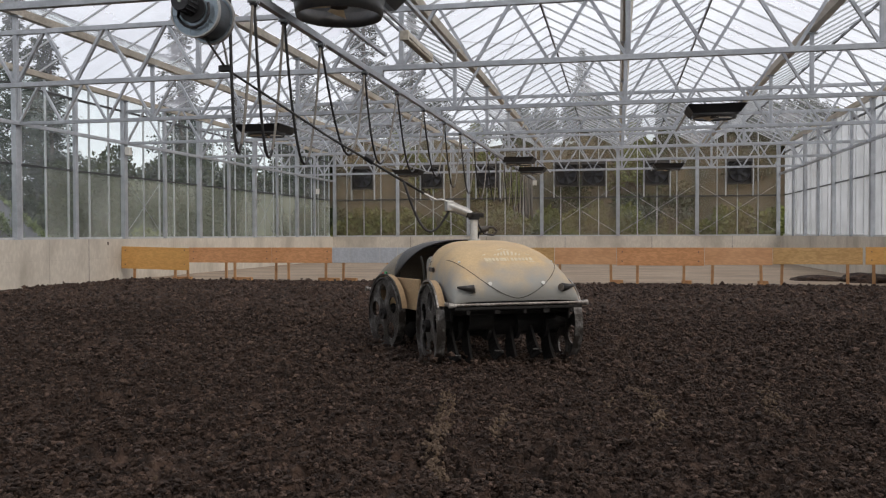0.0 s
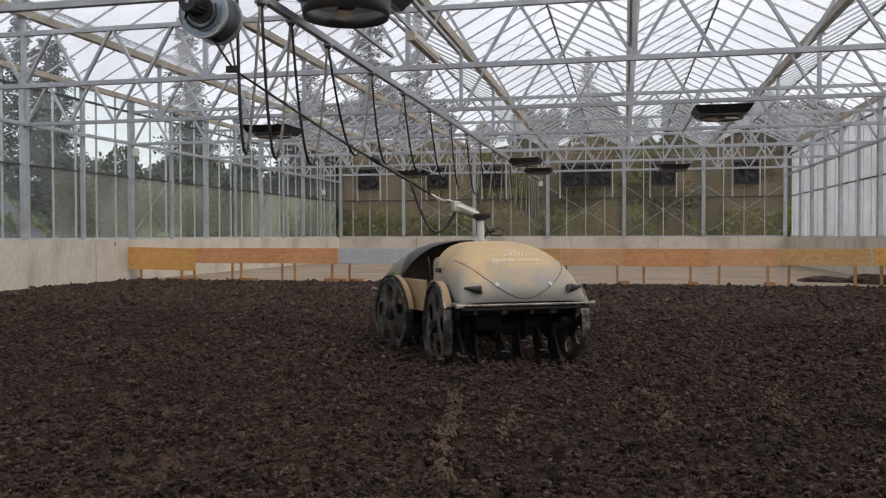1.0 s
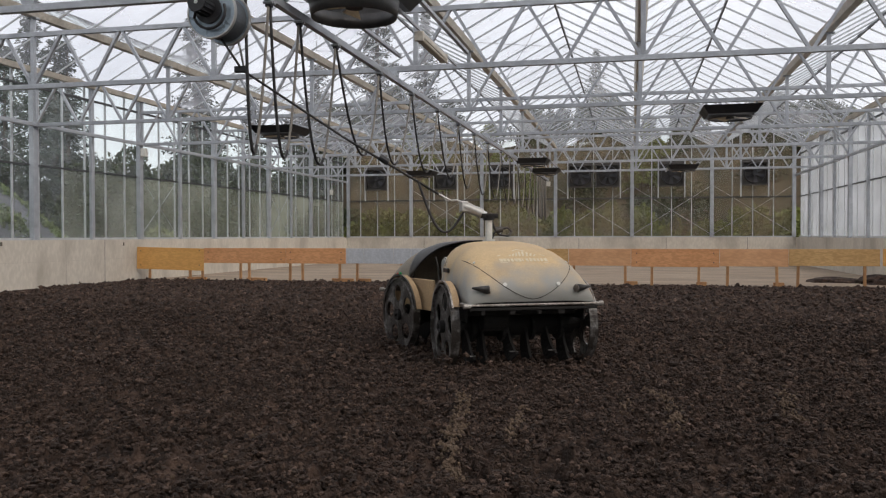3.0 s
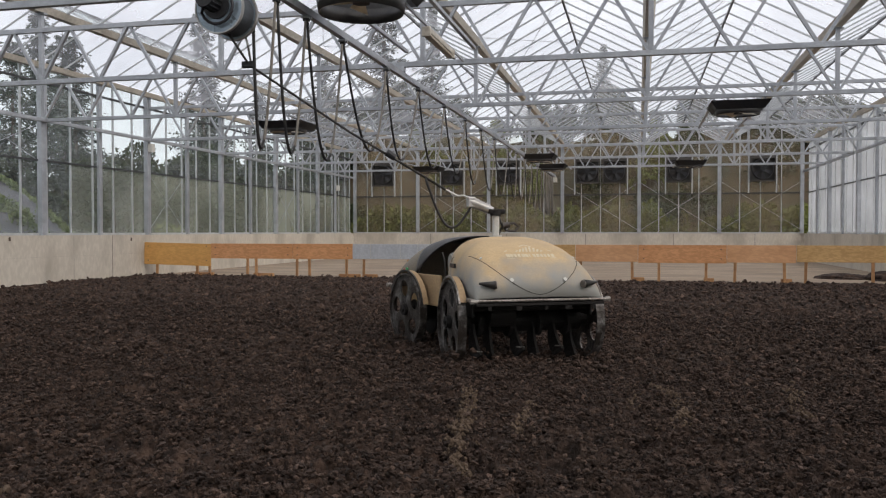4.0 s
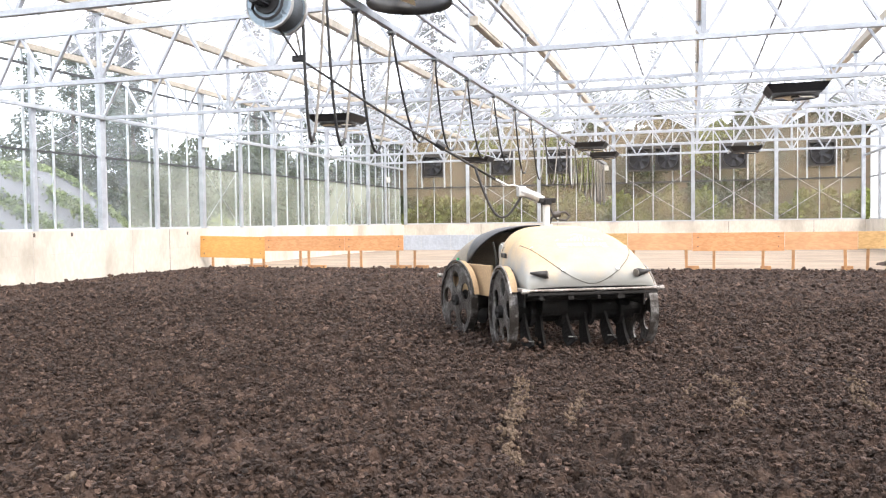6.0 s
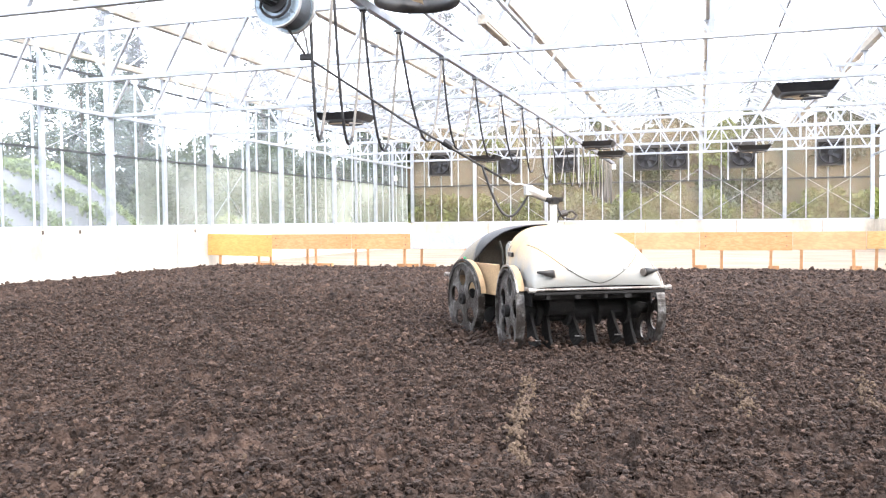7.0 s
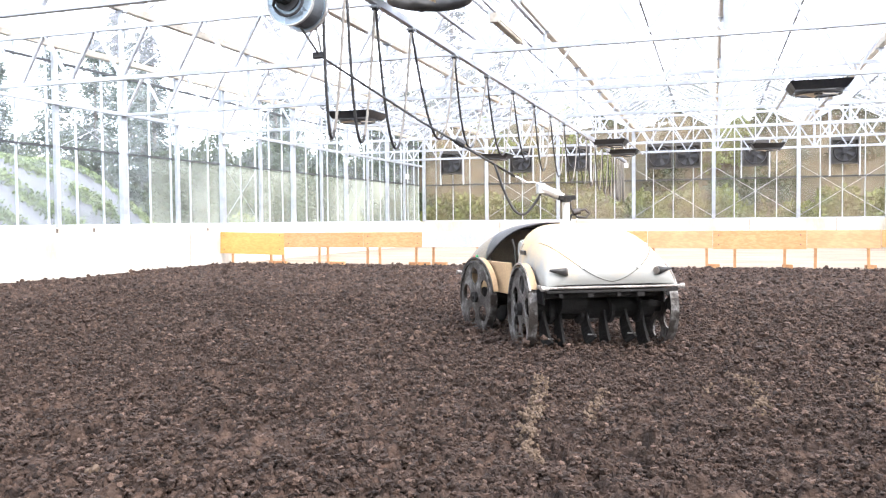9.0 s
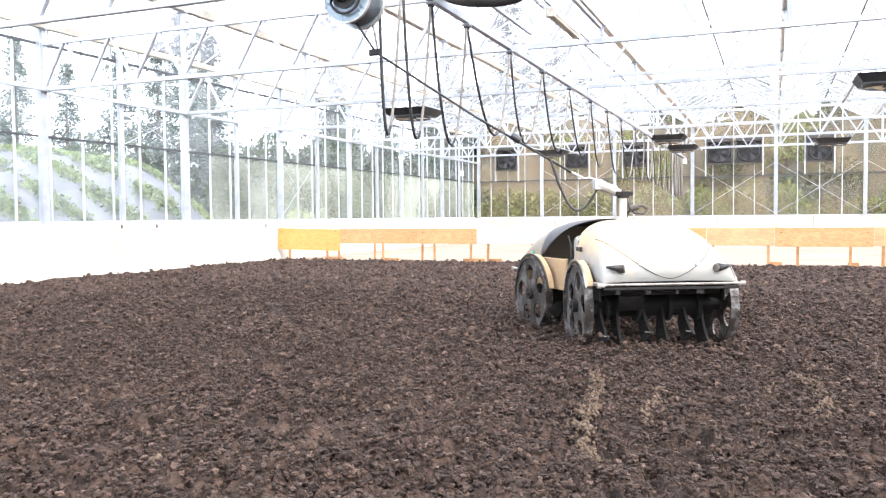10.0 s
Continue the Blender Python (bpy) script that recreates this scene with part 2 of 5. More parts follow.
for side, x in ((-1, XL - 0.10), (1, XR + 0.10)):
    for y in TY:
        post("wall_post", x, y, 0.15, ZG, 0.12)
        f = box(B(), (x - 0.1, y - 0.11, ZW), (x + 0.1, y + 0.11, ZW + 0.015))
        structure("base_plate", f, STEEL, "steel foot plate of a wall post", "plate")
        ym = y + TS / 2
        if ym < YB:
            post("mullion_post", x, ym, 0.11, ZG, 0.08)
    # rails along the wall
    r = B()
    box(r, (x + side * 0.03, YF, ZM - 0.02), (x + side * 0.07, YB, ZM + 0.02))
    structure("mid_rail", r, DARKBAR, "dark rubber-faced rail halfway up the glazing", "rail")
    r = B()
    box(r, (x - side * 0.1 - 0.04, YF, ZB - 0.04), (x - side * 0.1 + 0.04, YB, ZB + 0.04), 0.006)
    structure("eaves_rail", r, STEEL, "galvanised tie rail along the truss ends", "rail")
    r = B()
    box(r, (x + side * 0.02, YF, ZW), (x + side * 0.10, YB, ZW + 0.05))
    structure("sill_rail", r, ALU, "aluminium sill under the side glazing", "sill")
    r = B()
    box(r, (x + side * 0.03, YF, ZG - 0.35), (x + side * 0.07, YB, ZG - 0.30))
    structure("top_rail", r, DARKBAR, "dark rail under the eaves gutter", "rail")

# glazing bars and panes of the long walls
PITCH = 0.8


def glazing(name, label, axis, fixed, stations, zlevels, mats, base):
    """Bars and panes of one glazed wall, each a child of its wall window."""
    e = thing(name, *base, label, "window", "", "structure")
    for i, s in enumerate(stations):
        z1 = zlevels[-1] if not callable(zlevels[-1]) else zlevels[-1](s)
        b = B()
        if axis == "y":
            box(b, (fixed - 0.02 - base[0], s - 0.018 - base[1], ZW - base[2]), (fixed + 0.02 - base[0], s + 0.018 - base[1], z1 - base[2]))
        else:
            box(b, (s - 0.018 - base[0], fixed - 0.02 - base[1], ZW - base[2]), (s + 0.018 - base[0], fixed + 0.02 - base[1], z1 - base[2]))
        part("glazing_bar", b, ALU, e)
        if i + 1 == len(stations):
            break
        s2 = stations[i + 1]
        for k in range(len(zlevels) - 1):
            lo_z = zlevels[k]
            hi = zlevels[k + 1]
            ha, hb = (hi(s), hi(s2)) if callable(hi) else (hi, hi)
            b = B()
            pts = []
            for off in (-0.003, 0.003):
                for ss, zz in ((s, lo_z), (s2, lo_z), (s2, hb), (s, ha)):
                    p = (fixed + off, ss, zz) if axis == "y" else (ss, fixed + off, zz)
                    pts.append(b.verts.new(Vector(p) - Vector(base)))
            for fidx in ((0, 1, 2, 3), (7, 6, 5, 4), (0, 4, 5, 1), (1, 5, 6, 2), (2, 6, 7, 3), (3, 7, 4, 0)):
                b.faces.new([pts[q] for q in fidx])
            m_ = mats[k](s) if callable(mats[k]) else mats[k]
            p = part("pane", b, m_, e)
            p.visible_shadow = False
    return e


sts = [YF] + [T0 + 0.25 + PITCH * i for i in range(-20, 30)] + [YB]
glazing("window_1", "long glazed side wall, clear above and fogged with condensation below", "y", XL - 0.19, sts, (ZW + 0.02, ZM, ZG), (lambda s: FOGGY if s > 19.0 else HAZY if s > 16.6 else CLEAR, CLEAR), (XL - 0.19, 14, ZW))
glazing("window_2", "long glazed side wall with milky dusty panes", "y", XR + 0.19, [s for s in sts], (ZW + 0.02, ZM, ZG), (MILKY, MILKY), (XR + 0.19, 14, ZW))


def gable(x):
    k = (x - GX[0]) / BAY
    f = abs(k - math.floor(k) - 0.5) * 2
    return ZG + (ZR - ZG) * (1 - f)


stx = [XL] + [GX[0] - 0.14 + PITCH * i for i in range(1, 24)] + [XR]
glazing("window_3", "glazed gable wall with brown dusty panes and algae along the foot", "x", YB + 0.10, stx, (ZW + 0.02, ZM, gable), (DUSTY, DUSTY), (0, YB + 0.10, ZW))
glazing("window_4", "glazed near gable wall", "x", YF - 0.10, stx, (ZW + 0.02, ZM, gable), (FOGGY, CLEAR), (0, YF - 0.10, ZW))

# posts and rails of the far gable
for x in [g - 0.14 for g in GX[1:-1]] + [XL + 0.08, XR - 0.08]:
    structure("gable_post", box(B(), (x - 0.07, YB - 0.06, ZW), (x + 0.07, YB + 0.05, ZG), 0.006), STEEL, "galvanised post of the far gable wall", "post")
structure("gable_rail", box(B(), (XL, YB - 0.02, ZM - 0.028), (XR, YB + 0.06, ZM + 0.028)), DARKBAR, "dark rail halfway up the gable glazing", "rail")
structure("gable_sill", box(B(), (XL, YB + 0.0, ZW), (XR, YB + 0.09, ZW + 0.05)), ALU, "aluminium sill of the gable glazing", "sill")
for i in (1, 3, 4, 5):
    g = GX[i] - 0.14
    for a, b_ in (((g, ZW + 0.1), (g + BAY, ZM + 0.5)), ((g, ZM + 0.5), (g + BAY, ZW + 0.1))):
        b = B()
        rod(b, (a[0], YB - 0.09, a[1]), (b_[0], YB - 0.09, b_[1]), 0.008, 6)
        structure("wind_brace", b, STEEL, "thin crossed steel wind brace", "brace")


# trusses
def truss(y):
    e = thing("roof_truss", GX[0], y, 0, "galvanised lattice girder with zigzag web across the hall", "truss", "roof trusses", "structure")
    L = BAY * 6
    for z, h in ((ZB, 0.075), (ZT, 0.075)):
        part("bottom_chord" if z == ZB else "top_chord", box(B(), (0, -0.035, z - h / 2), (L, 0.035, z + h / 2), 0.005), STEEL, e)
    step = BAY / 3
    for k in range(18):
        for a, b in (((k * step + 0.03, ZB), (k * step + step / 2 - 0.03, ZT)), (((k + 1) * step - 0.03, ZB), (k * step + step / 2 + 0.03, ZT))):
            part("diagonal", bar(B(), (a[0], 0, a[1] + 0.03), (b[0], 0, b[1] - 0.03), 0.042, 0.055, (0, 1, 0)), STEEL, e)
    for k in range(7):
        part("gutter_post", box(B(), (k * BAY - 0.035, -0.03, ZB + 0.04), (k * BAY + 0.035, 0.03, ZG - 0.07), 0.004), STEEL, e)
        part("gutter_bracket", box(B(), (k * BAY - 0.09, -0.045, ZG - 0.09), (k * BAY + 0.09, 0.045, ZG - 0.062), 0.003), STEEL, e)
    return e


tr0 = truss(TY[0])
for y in TY[1:]:
    copy_thing(tr0, pose(GX[0], y, 0))

# gutters, ridges, roof bars and roof glass
for i, x in enumerate(GX):
    b = B()
    sec = [(-0.10, 0.05), (-0.06, -0.06), (0.06, -0.06), (0.10, 0.05), (0.085, 0.05), (0.05, -0.045), (-0.05, -0.045), (-0.085, 0.05)]
    ends = [[b.verts.new((x + p, yy, ZG + q)) for p, q in sec] for yy in (YF, YB)]
    for k in range(8):
        b.faces.new((ends[0][k], ends[0][(k + 1) % 8], ends[1][(k + 1) % 8], ends[1][k]))
    b.faces.new(ends[0]), b.faces.new(ends[1][::-1])
    structure("roof_gutter", b, GUTTER, "dusty beige aluminium roof gutter between two roof bays", "gutter")
roof = thing("ceiling", 0, 14, ZG, "glass sawtooth roof of six ridged bays", "roof", "", "structure")
nroof = int((YB - YF) / PITCH)
for i in range(6):
    xr = (GX[i] + GX[i + 1]) / 2
    part("ridge_bar", box(B(), (xr - 0.016, YF - 14, ZR - ZG - 0.03), (xr + 0.016, YB - 14, ZR - ZG + 0.03)), DARKBAR, roof)
    for sgn, xg in ((-1, GX[i] + 0.09), (1, GX[i + 1] - 0.09)):
        bars = B()
        for k in range(nroof + 1):
            y = YF + (YB - YF) * k / nroof - 14
            bar(bars, (xg, y, 0.05), (xr, y, ZR - ZG), 0.020, 0.032)
        part("glazing_bars", bars, ALU, roof)
        g = B()
        vs = [g.verts.new(p) for p in ((xg, YF - 14, 0.075), (xg, YB - 14, 0.075), (xr, YB - 14, ZR - ZG + 0.024), (xr, YF - 14, ZR - ZG + 0.024))]
        g.faces.new(vs)
        bmesh.ops.solidify(g, geom=g.faces, thickness=0.004)
        gp = part("roof_glass", g, ROOFGLASS, roof)
        gp.visible_shadow = False
# crossed thin bracing wires in some bays
for i, k in ((2, 5), (3, 5), (4, 5), (1, 6), (3, 7), (2, 4), (4, 4)):
    b = B()
    for a, c in ((0, 1), (1, 0)):
        rod(b, (GX[i] + a * BAY / 2 + (1 - a) * 0.1, TY[k], ZG + 0.1 if a == 0 else ZR - 0.05), (GX[i] + c * BAY / 2 + (1 - c) * 0.1, TY[k] + TS, ZG + 0.1 if c == 0 else ZR - 0.05), 0.006, 6)
    structure("roof_brace", b, STEEL, "thin crossed bracing rods under the roof glass", "brace")

# thin crossed braces in some bays of the long wall
for ya, yb, za, zb in ((TY[6] + 0.1, TY[6] + TS / 2 - 0.1, ZW + 0.1, ZM), (TY[4] + TS / 2 + 0.1, TY[5] - 0.1, ZM, ZB - 0.1), (TY[8] + 0.1, TY[8] + TS / 2 - 0.1, ZW + 0.1, ZM)):
    for z0_, z1_ in ((za, zb), (zb, za)):
        structure("wall_brace", rod(B(), (XL - 0.14, ya, z0_), (XL - 0.14, yb, z1_), 0.007, 6), STEEL, "thin steel brace across the side glazing", "brace")


# ---- the bed of drying sludge ----
def soil_material():
    m = bpy.data.materials.new("dark_crumbly_sludge")
    m.use_nodes = True
    n, l = m.node_tree.nodes, m.node_tree.links
    b = n["Principled BSDF"]
    co = n.new("ShaderNodeTexCoord")
    broad, mid, fine = (n.new("ShaderNodeTexNoise") for _ in range(3))
    for t, s, d in ((broad, 0.7, 4), (mid, 11, 6), (fine, 75, 4)):
        t.inputs["Scale"].default_value, t.inputs["Detail"].default_value = s, d
        l.new(co.outputs["Object"], t.inputs["Vector"])
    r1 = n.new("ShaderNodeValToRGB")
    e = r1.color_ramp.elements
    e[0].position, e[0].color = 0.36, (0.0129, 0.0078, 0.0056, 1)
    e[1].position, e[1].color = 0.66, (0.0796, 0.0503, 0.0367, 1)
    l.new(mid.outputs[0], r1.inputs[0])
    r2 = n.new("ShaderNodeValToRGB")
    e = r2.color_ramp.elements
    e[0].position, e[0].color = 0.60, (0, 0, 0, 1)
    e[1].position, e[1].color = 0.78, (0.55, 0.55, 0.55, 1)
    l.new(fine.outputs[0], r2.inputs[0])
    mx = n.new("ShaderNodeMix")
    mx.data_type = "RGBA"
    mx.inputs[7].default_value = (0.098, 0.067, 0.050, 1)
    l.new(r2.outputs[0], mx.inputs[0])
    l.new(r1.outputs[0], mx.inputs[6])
    r3 = n.new("ShaderNodeValToRGB")
    e = r3.color_ramp.elements
    e[0].position, e[0].color = 0.35, (0.88, 0.88, 0.88, 1)
    e[1].position, e[1].color = 0.7, (1.14, 1.12, 1.11, 1)
    l.new(broad.outputs[0], r3.inputs[0])
    mu = n.new("ShaderNodeMix")
    mu.data_type = "RGBA"
    mu.blend_type = "MULTIPLY"
    mu.inputs[0].default_value = 1
    l.new(mx.outputs[2], mu.inputs[6])
    l.new(r3.outputs[0], mu.inputs[7])
    l.new(mu.outputs[2], b.inputs["Base Color"])
    b.inputs["Roughness"].default_value = 0.85
    b.inputs["Specular IOR Level"].default_value = 0.25
    vo = n.new("ShaderNodeTexVoronoi")
    vo.inputs["Scale"].default_value = 38
    l.new(co.outputs["Object"], vo.inputs["Vector"])
    ad = n.new("ShaderNodeMath")
    ad.operation = "SUBTRACT"
    l.new(fine.outputs[0], ad.inputs[0])
    l.new(vo.outputs["Distance"], ad.inputs[1])
    bp = n.new("ShaderNodeBump")
    bp.inputs["Strength"].default_value, bp.inputs["Distance"].default_value = 0.8, 0.014
    l.new(ad.outputs[0], bp.inputs["Height"])
    l.new(bp.outputs[0], b.inputs["Normal"])
    return m


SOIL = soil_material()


def hashed(ix, iy, k):
    v = np.sin(ix * 127.1 + iy * 311.7 + k * 74.7) * 43758.5453
    return v - np.floor(v)


def clods(x, y, cell, seed, crack):
    """Broken clods: every cell has its own height and slope and falls away into the cracks between cells."""
    cx, cy = np.floor(x / cell), np.floor(y / cell)
    f1, f2 = np.full_like(x, 9e9), np.full_like(x, 9e9)
    top = np.zeros_like(x)
    for dx in (-1, 0, 1):
        for dy in (-1, 0, 1):
            ix, iy = cx + dx, cy + dy
            px, py = (ix + hashed(ix, iy, seed)) * cell, (iy + hashed(ix, iy, seed + 1)) * cell
            d = np.hypot(x - px, y - py)
            k1, k2 = hashed(ix, iy, seed + 3) - 0.5, hashed(ix, iy, seed + 4) - 0.5
            h = hashed(ix, iy, seed + 2) + ((x - px) * k1 + (y - py) * k2) / cell * 0.9
            closer = d < f1
            f2 = np.where(closer, f1, np.minimum(f2, d))
            top = np.where(closer, h, top)
            f1 = np.where(closer, d, f1)
    e = np.clip((f2 - f1) / (crack * cell), 0, 1)
    return (0.15 + top) * e * e * (3 - 2 * e)


def soil_height(x, y):
    w1 = 0.020 * np.sin(x * 31 + 2.1 * np.sin(y * 23)) + 0.012 * np.sin(y * 57 + 1.7 * np.sin(x * 41))
    w2 = 0.020 * np.sin(y * 29 + 1.9 * np.sin(x * 27)) + 0.012 * np.sin(x * 61 + 1.3 * np.sin(y * 37))
    xx, yy = x + w1, y + w2
    h = 0.060 * clods(xx, yy, 0.19, 1, 0.7) + 0.058 * clods(xx + 3, yy + 1, 0.095, 11, 0.7) + 0.030 * clods(xx, yy + 7, 0.05, 23, 0.8)
    h += 0.018 * np.sin(x * 1.9 + np.sin(y * 1.1)) * np.sin(y * 1.6 + 0.7) + 0.012 * np.sin(x * 4.2 + 2) * np.sin(y * 3.7)
    h = h - 0.075
    edge = np.clip((19.5 + 0.15 * np.sin(x * 1.7) - y) / 0.6, 0, 1) * np.clip((x - (XL + 0.02)) / 0.3 + 0.3, 0, 1)
    return h * (0.3 + 0.7 * edge) - 0.05 * (1 - edge) ** 2


def soil_patch(name, x0, x1, y0, y1, step):
    nx_, ny_ = int((x1 - x0) / step) + 1, int((y1 - y0) / step) + 1
    gx, gy = np.meshgrid(np.linspace(x0, x1, nx_), np.linspace(y0, y1, ny_))
    rng = np.random.RandomState(int(step * 1000))
    gx = gx + (rng.rand(*gx.shape) - 0.5) * step * 0.6
    gy = gy + (rng.rand(*gy.shape) - 0.5) * step * 0.6
    gx[:, 0], gx[:, -1], gy[0], gy[-1] = x0, x1, y0, y1
    co = np.stack([gx, gy, soil_height(gx, gy)], -1).reshape(-1, 3)
    i = np.arange(nx_ * ny_).reshape(ny_, nx_)
    q = np.stack([i[:-1, :-1], i[:-1, 1:], i[1:, 1:], i[1:, :-1]], -1).reshape(-1, 4)
    me = bpy.data.meshes.new(name)
    me.vertices.add(len(co))
    me.vertices.foreach_set("co", co.ravel())
    me.loops.add(q.size)
    me.loops.foreach_set("vertex_index", q.ravel().astype(np.int32))
    me.polygons.add(len(q))
    me.polygons.foreach_set("loop_start", np.arange(0, q.size, 4, dtype=np.int32))
    me.update(calc_edges=True)
    me.validate()
    me.shade_flat()
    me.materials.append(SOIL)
    return me


bed = thing("sludge_bed", 0, 0, 0, "dark brown crumbly bed of drying sludge, freshly tilled into clods", "soil", "", "structure")
for nm, x0, x1, y0, y1, st in (("near_strip", -6.5, 2.8, 2.7, 5.5, 0.016), ("corner_strip", -6.5, -0.5, 1.3, 2.72, 0.018), ("tilled_strip", -9.6, 4.4, 5.48, 8.9, 0.020),
                               ("middle_strip", -11.6, 6.0, 8.86, 13.0, 0.027), ("far_strip", XL, XR, 12.9, 20.1, 0.05),
                               ("back_strip", XL, XR, YF, 1.32, 0.12), ("side_strip", XL, -6.45, 1.3, 5.52, 0.04), ("side_strip", -0.52, XR, 1.3, 2.72, 0.06),
                               ("side_strip", 2.78, XR, 2.7, 5.52, 0.05), ("side_strip", XL, -9.56, 5.5, 8.9, 0.04), ("side_strip", 4.36, XR, 5.5, 8.9, 0.05),
                               ("side_strip", XL, -11.56, 8.86, 12.95, 0.05), ("side_strip", 5.96, XR, 8.86, 12.95, 0.05)):
    o = new(nm, soil_patch(nm, x0, x1, y0, y1, st))
    o.parent = bed
    o["kind"] = "stuff"

# ---- board fence at the end of the bed ----
def board(x0, y0, x1, y1, z0, z1, material, label, tilt=0.0):
    dx, dy = x1 - x0, y1 - y0
    L = math.hypot(dx, dy)
    e = thing("fence_board", x0, y0, 0, label, "board", "boards fencing the bed", "", math.degrees(math.atan2(dy, dx)))
    b = B()
    box(b, (0, -0.011, z0), (L, 0.011, z1), 0.003)
    if tilt:
        bmesh.ops.rotate(b, verts=b.verts, cent=(0, 0, z0), matrix=Matrix.Rotation(radians(tilt), 3, "Y"))
    part("panel", b, material, e)
    for sx in (0.12, L - 0.12) if material in (PLY_YEL, PLY_OLD) else ():
        for sz in (z0 + 0.1, z1 - 0.1):
            part("screw_head", rod(B(), (sx, -0.010, sz), (sx, -0.017, sz), 0.014, 8), DARKBAR, e)
    return e


def fy(x):
    """The fence line: it runs slightly skew to the far wall."""
    return 19.3 + (x + 12.6) * 0.015


for x0, x1, z0, z1, m_, lab, tl in (
        (-12.60, -10.70, 0.25, 0.82, PLY_YEL, "tall yellow-orange plywood board, screwed on stakes, slightly tilted", 1.3),
        (-10.69, -8.46, 0.41, 0.79, PLY_OLD, "orange plywood fence board with wood grain", 0),
        (-8.45, -6.88, 0.41, 0.79, PLY_OLD, "orange plywood fence board with wood grain", 0),
        (-6.87, -6.42, 0.42, 0.79, SHEET, "short grey sheet fence board", 0),
        (-6.41, -5.66, 0.42, 0.79, SHEET, "grey sheet fence board", 0),
        (-5.65, -5.22, 0.42, 0.79, SHEET, "short grey sheet fence board", 0),
        (-5.21, -4.59, 0.42, 0.79, SHEET, "grey sheet fence board", 0),
        (-4.58, -3.91, 0.42, 0.79, SHEET, "grey sheet fence board", 0),
        (-3.90, -3.23, 0.42, 0.79, SHEET, "pale grey sheet fence board", 0),
        (-3.22, -1.44, 0.41, 0.79, PLY_OCH, "ochre plywood fence board", 0),
        (-1.43, -0.02, 0.40, 0.79, PLY_PALE, "pale orange plywood fence board", 0),
        (-0.01, 1.92, 0.38, 0.79, PLY_OLD, "orange plywood fence board, scuffed", 0),
        (1.93, 3.38, 0.40, 0.79, PLY_PALE, "pale orange plywood fence board", 0),
        (3.39, 5.24, 0.42, 0.79, PLY_OCH, "ochre plywood fence board", 0),
        (5.30, 6.40, 0.42, 0.80, PLY_YEL, "yellow plywood fence board beside the wall", 0)):
    board(x0, fy(x0), x1, fy(x1), z0, z1, m_, lab, tl)
for sx in (-12.25, -11.1, -10.75, -9.7, -9.46, -8.36, -8.02, -7.05, -6.6, -5.47, -5.0, -4.25, -3.49, -2.97, -1.67, -1.31, -0.14, 0.45, 1.48, 2.1, 3.15, 3.58, 4.95, 5.48):
    s = B()
    box(s, (-0.03, 0.0, -0.12), (0.03, 0.045, 0.62), 0.004)
    st_ = obj("fence_stake", s, STAKE)
    st_.matrix_world = pose(sx, fy(sx) + 0.013, 0, 0, random.uniform(-1.5, 1.5), random.uniform(-6, 6))
    tagged(st_, "reddish wooden stake holding a fence board", "stake", "stakes of the board fence")
# short offcuts lying at the feet of some stakes
for sx, ln, tn in ((-10.95, 0.5, 8), (-9.3, 0.55, -5), (-7.0, 0.55, 4), (-6.45, 0.35, -8), (-5.3, 0.4, 6), (-4.85, 0.35, -4), (-0.02, 0.3, 6), (1.55, 0.22, -9), (3.2, 0.22, 5)):
    s = B()
    box(s, (-ln / 2, -0.05, 0.0), (ln / 2, 0.05, 0.10), 0.006)
    oc = obj("wood_offcut", s, STAKE)
    oc.matrix_world = pose(sx, fy(sx) + 0.13, -0.06, 0, 0, tn)
    tagged(oc, "short orange wooden offcut lying at the foot of a stake", "offcut", "offcuts along the board fence")


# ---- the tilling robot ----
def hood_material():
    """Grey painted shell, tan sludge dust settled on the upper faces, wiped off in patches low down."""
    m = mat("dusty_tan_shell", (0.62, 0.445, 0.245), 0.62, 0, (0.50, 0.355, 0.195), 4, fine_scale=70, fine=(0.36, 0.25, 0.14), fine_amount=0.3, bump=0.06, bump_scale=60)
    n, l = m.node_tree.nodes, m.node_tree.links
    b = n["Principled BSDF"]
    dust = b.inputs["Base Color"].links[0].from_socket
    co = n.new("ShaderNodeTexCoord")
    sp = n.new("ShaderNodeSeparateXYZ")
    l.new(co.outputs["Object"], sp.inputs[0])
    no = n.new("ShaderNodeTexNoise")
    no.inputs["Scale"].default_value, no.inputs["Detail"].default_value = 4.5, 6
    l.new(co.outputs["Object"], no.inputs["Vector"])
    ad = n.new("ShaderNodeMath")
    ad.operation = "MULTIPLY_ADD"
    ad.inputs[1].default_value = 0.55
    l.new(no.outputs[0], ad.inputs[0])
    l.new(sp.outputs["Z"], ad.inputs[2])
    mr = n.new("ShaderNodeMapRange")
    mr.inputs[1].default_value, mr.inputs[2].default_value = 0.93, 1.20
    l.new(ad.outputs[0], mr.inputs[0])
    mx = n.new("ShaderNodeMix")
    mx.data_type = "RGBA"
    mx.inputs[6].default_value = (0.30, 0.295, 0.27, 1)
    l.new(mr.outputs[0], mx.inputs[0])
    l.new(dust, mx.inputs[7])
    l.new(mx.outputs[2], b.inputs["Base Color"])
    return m


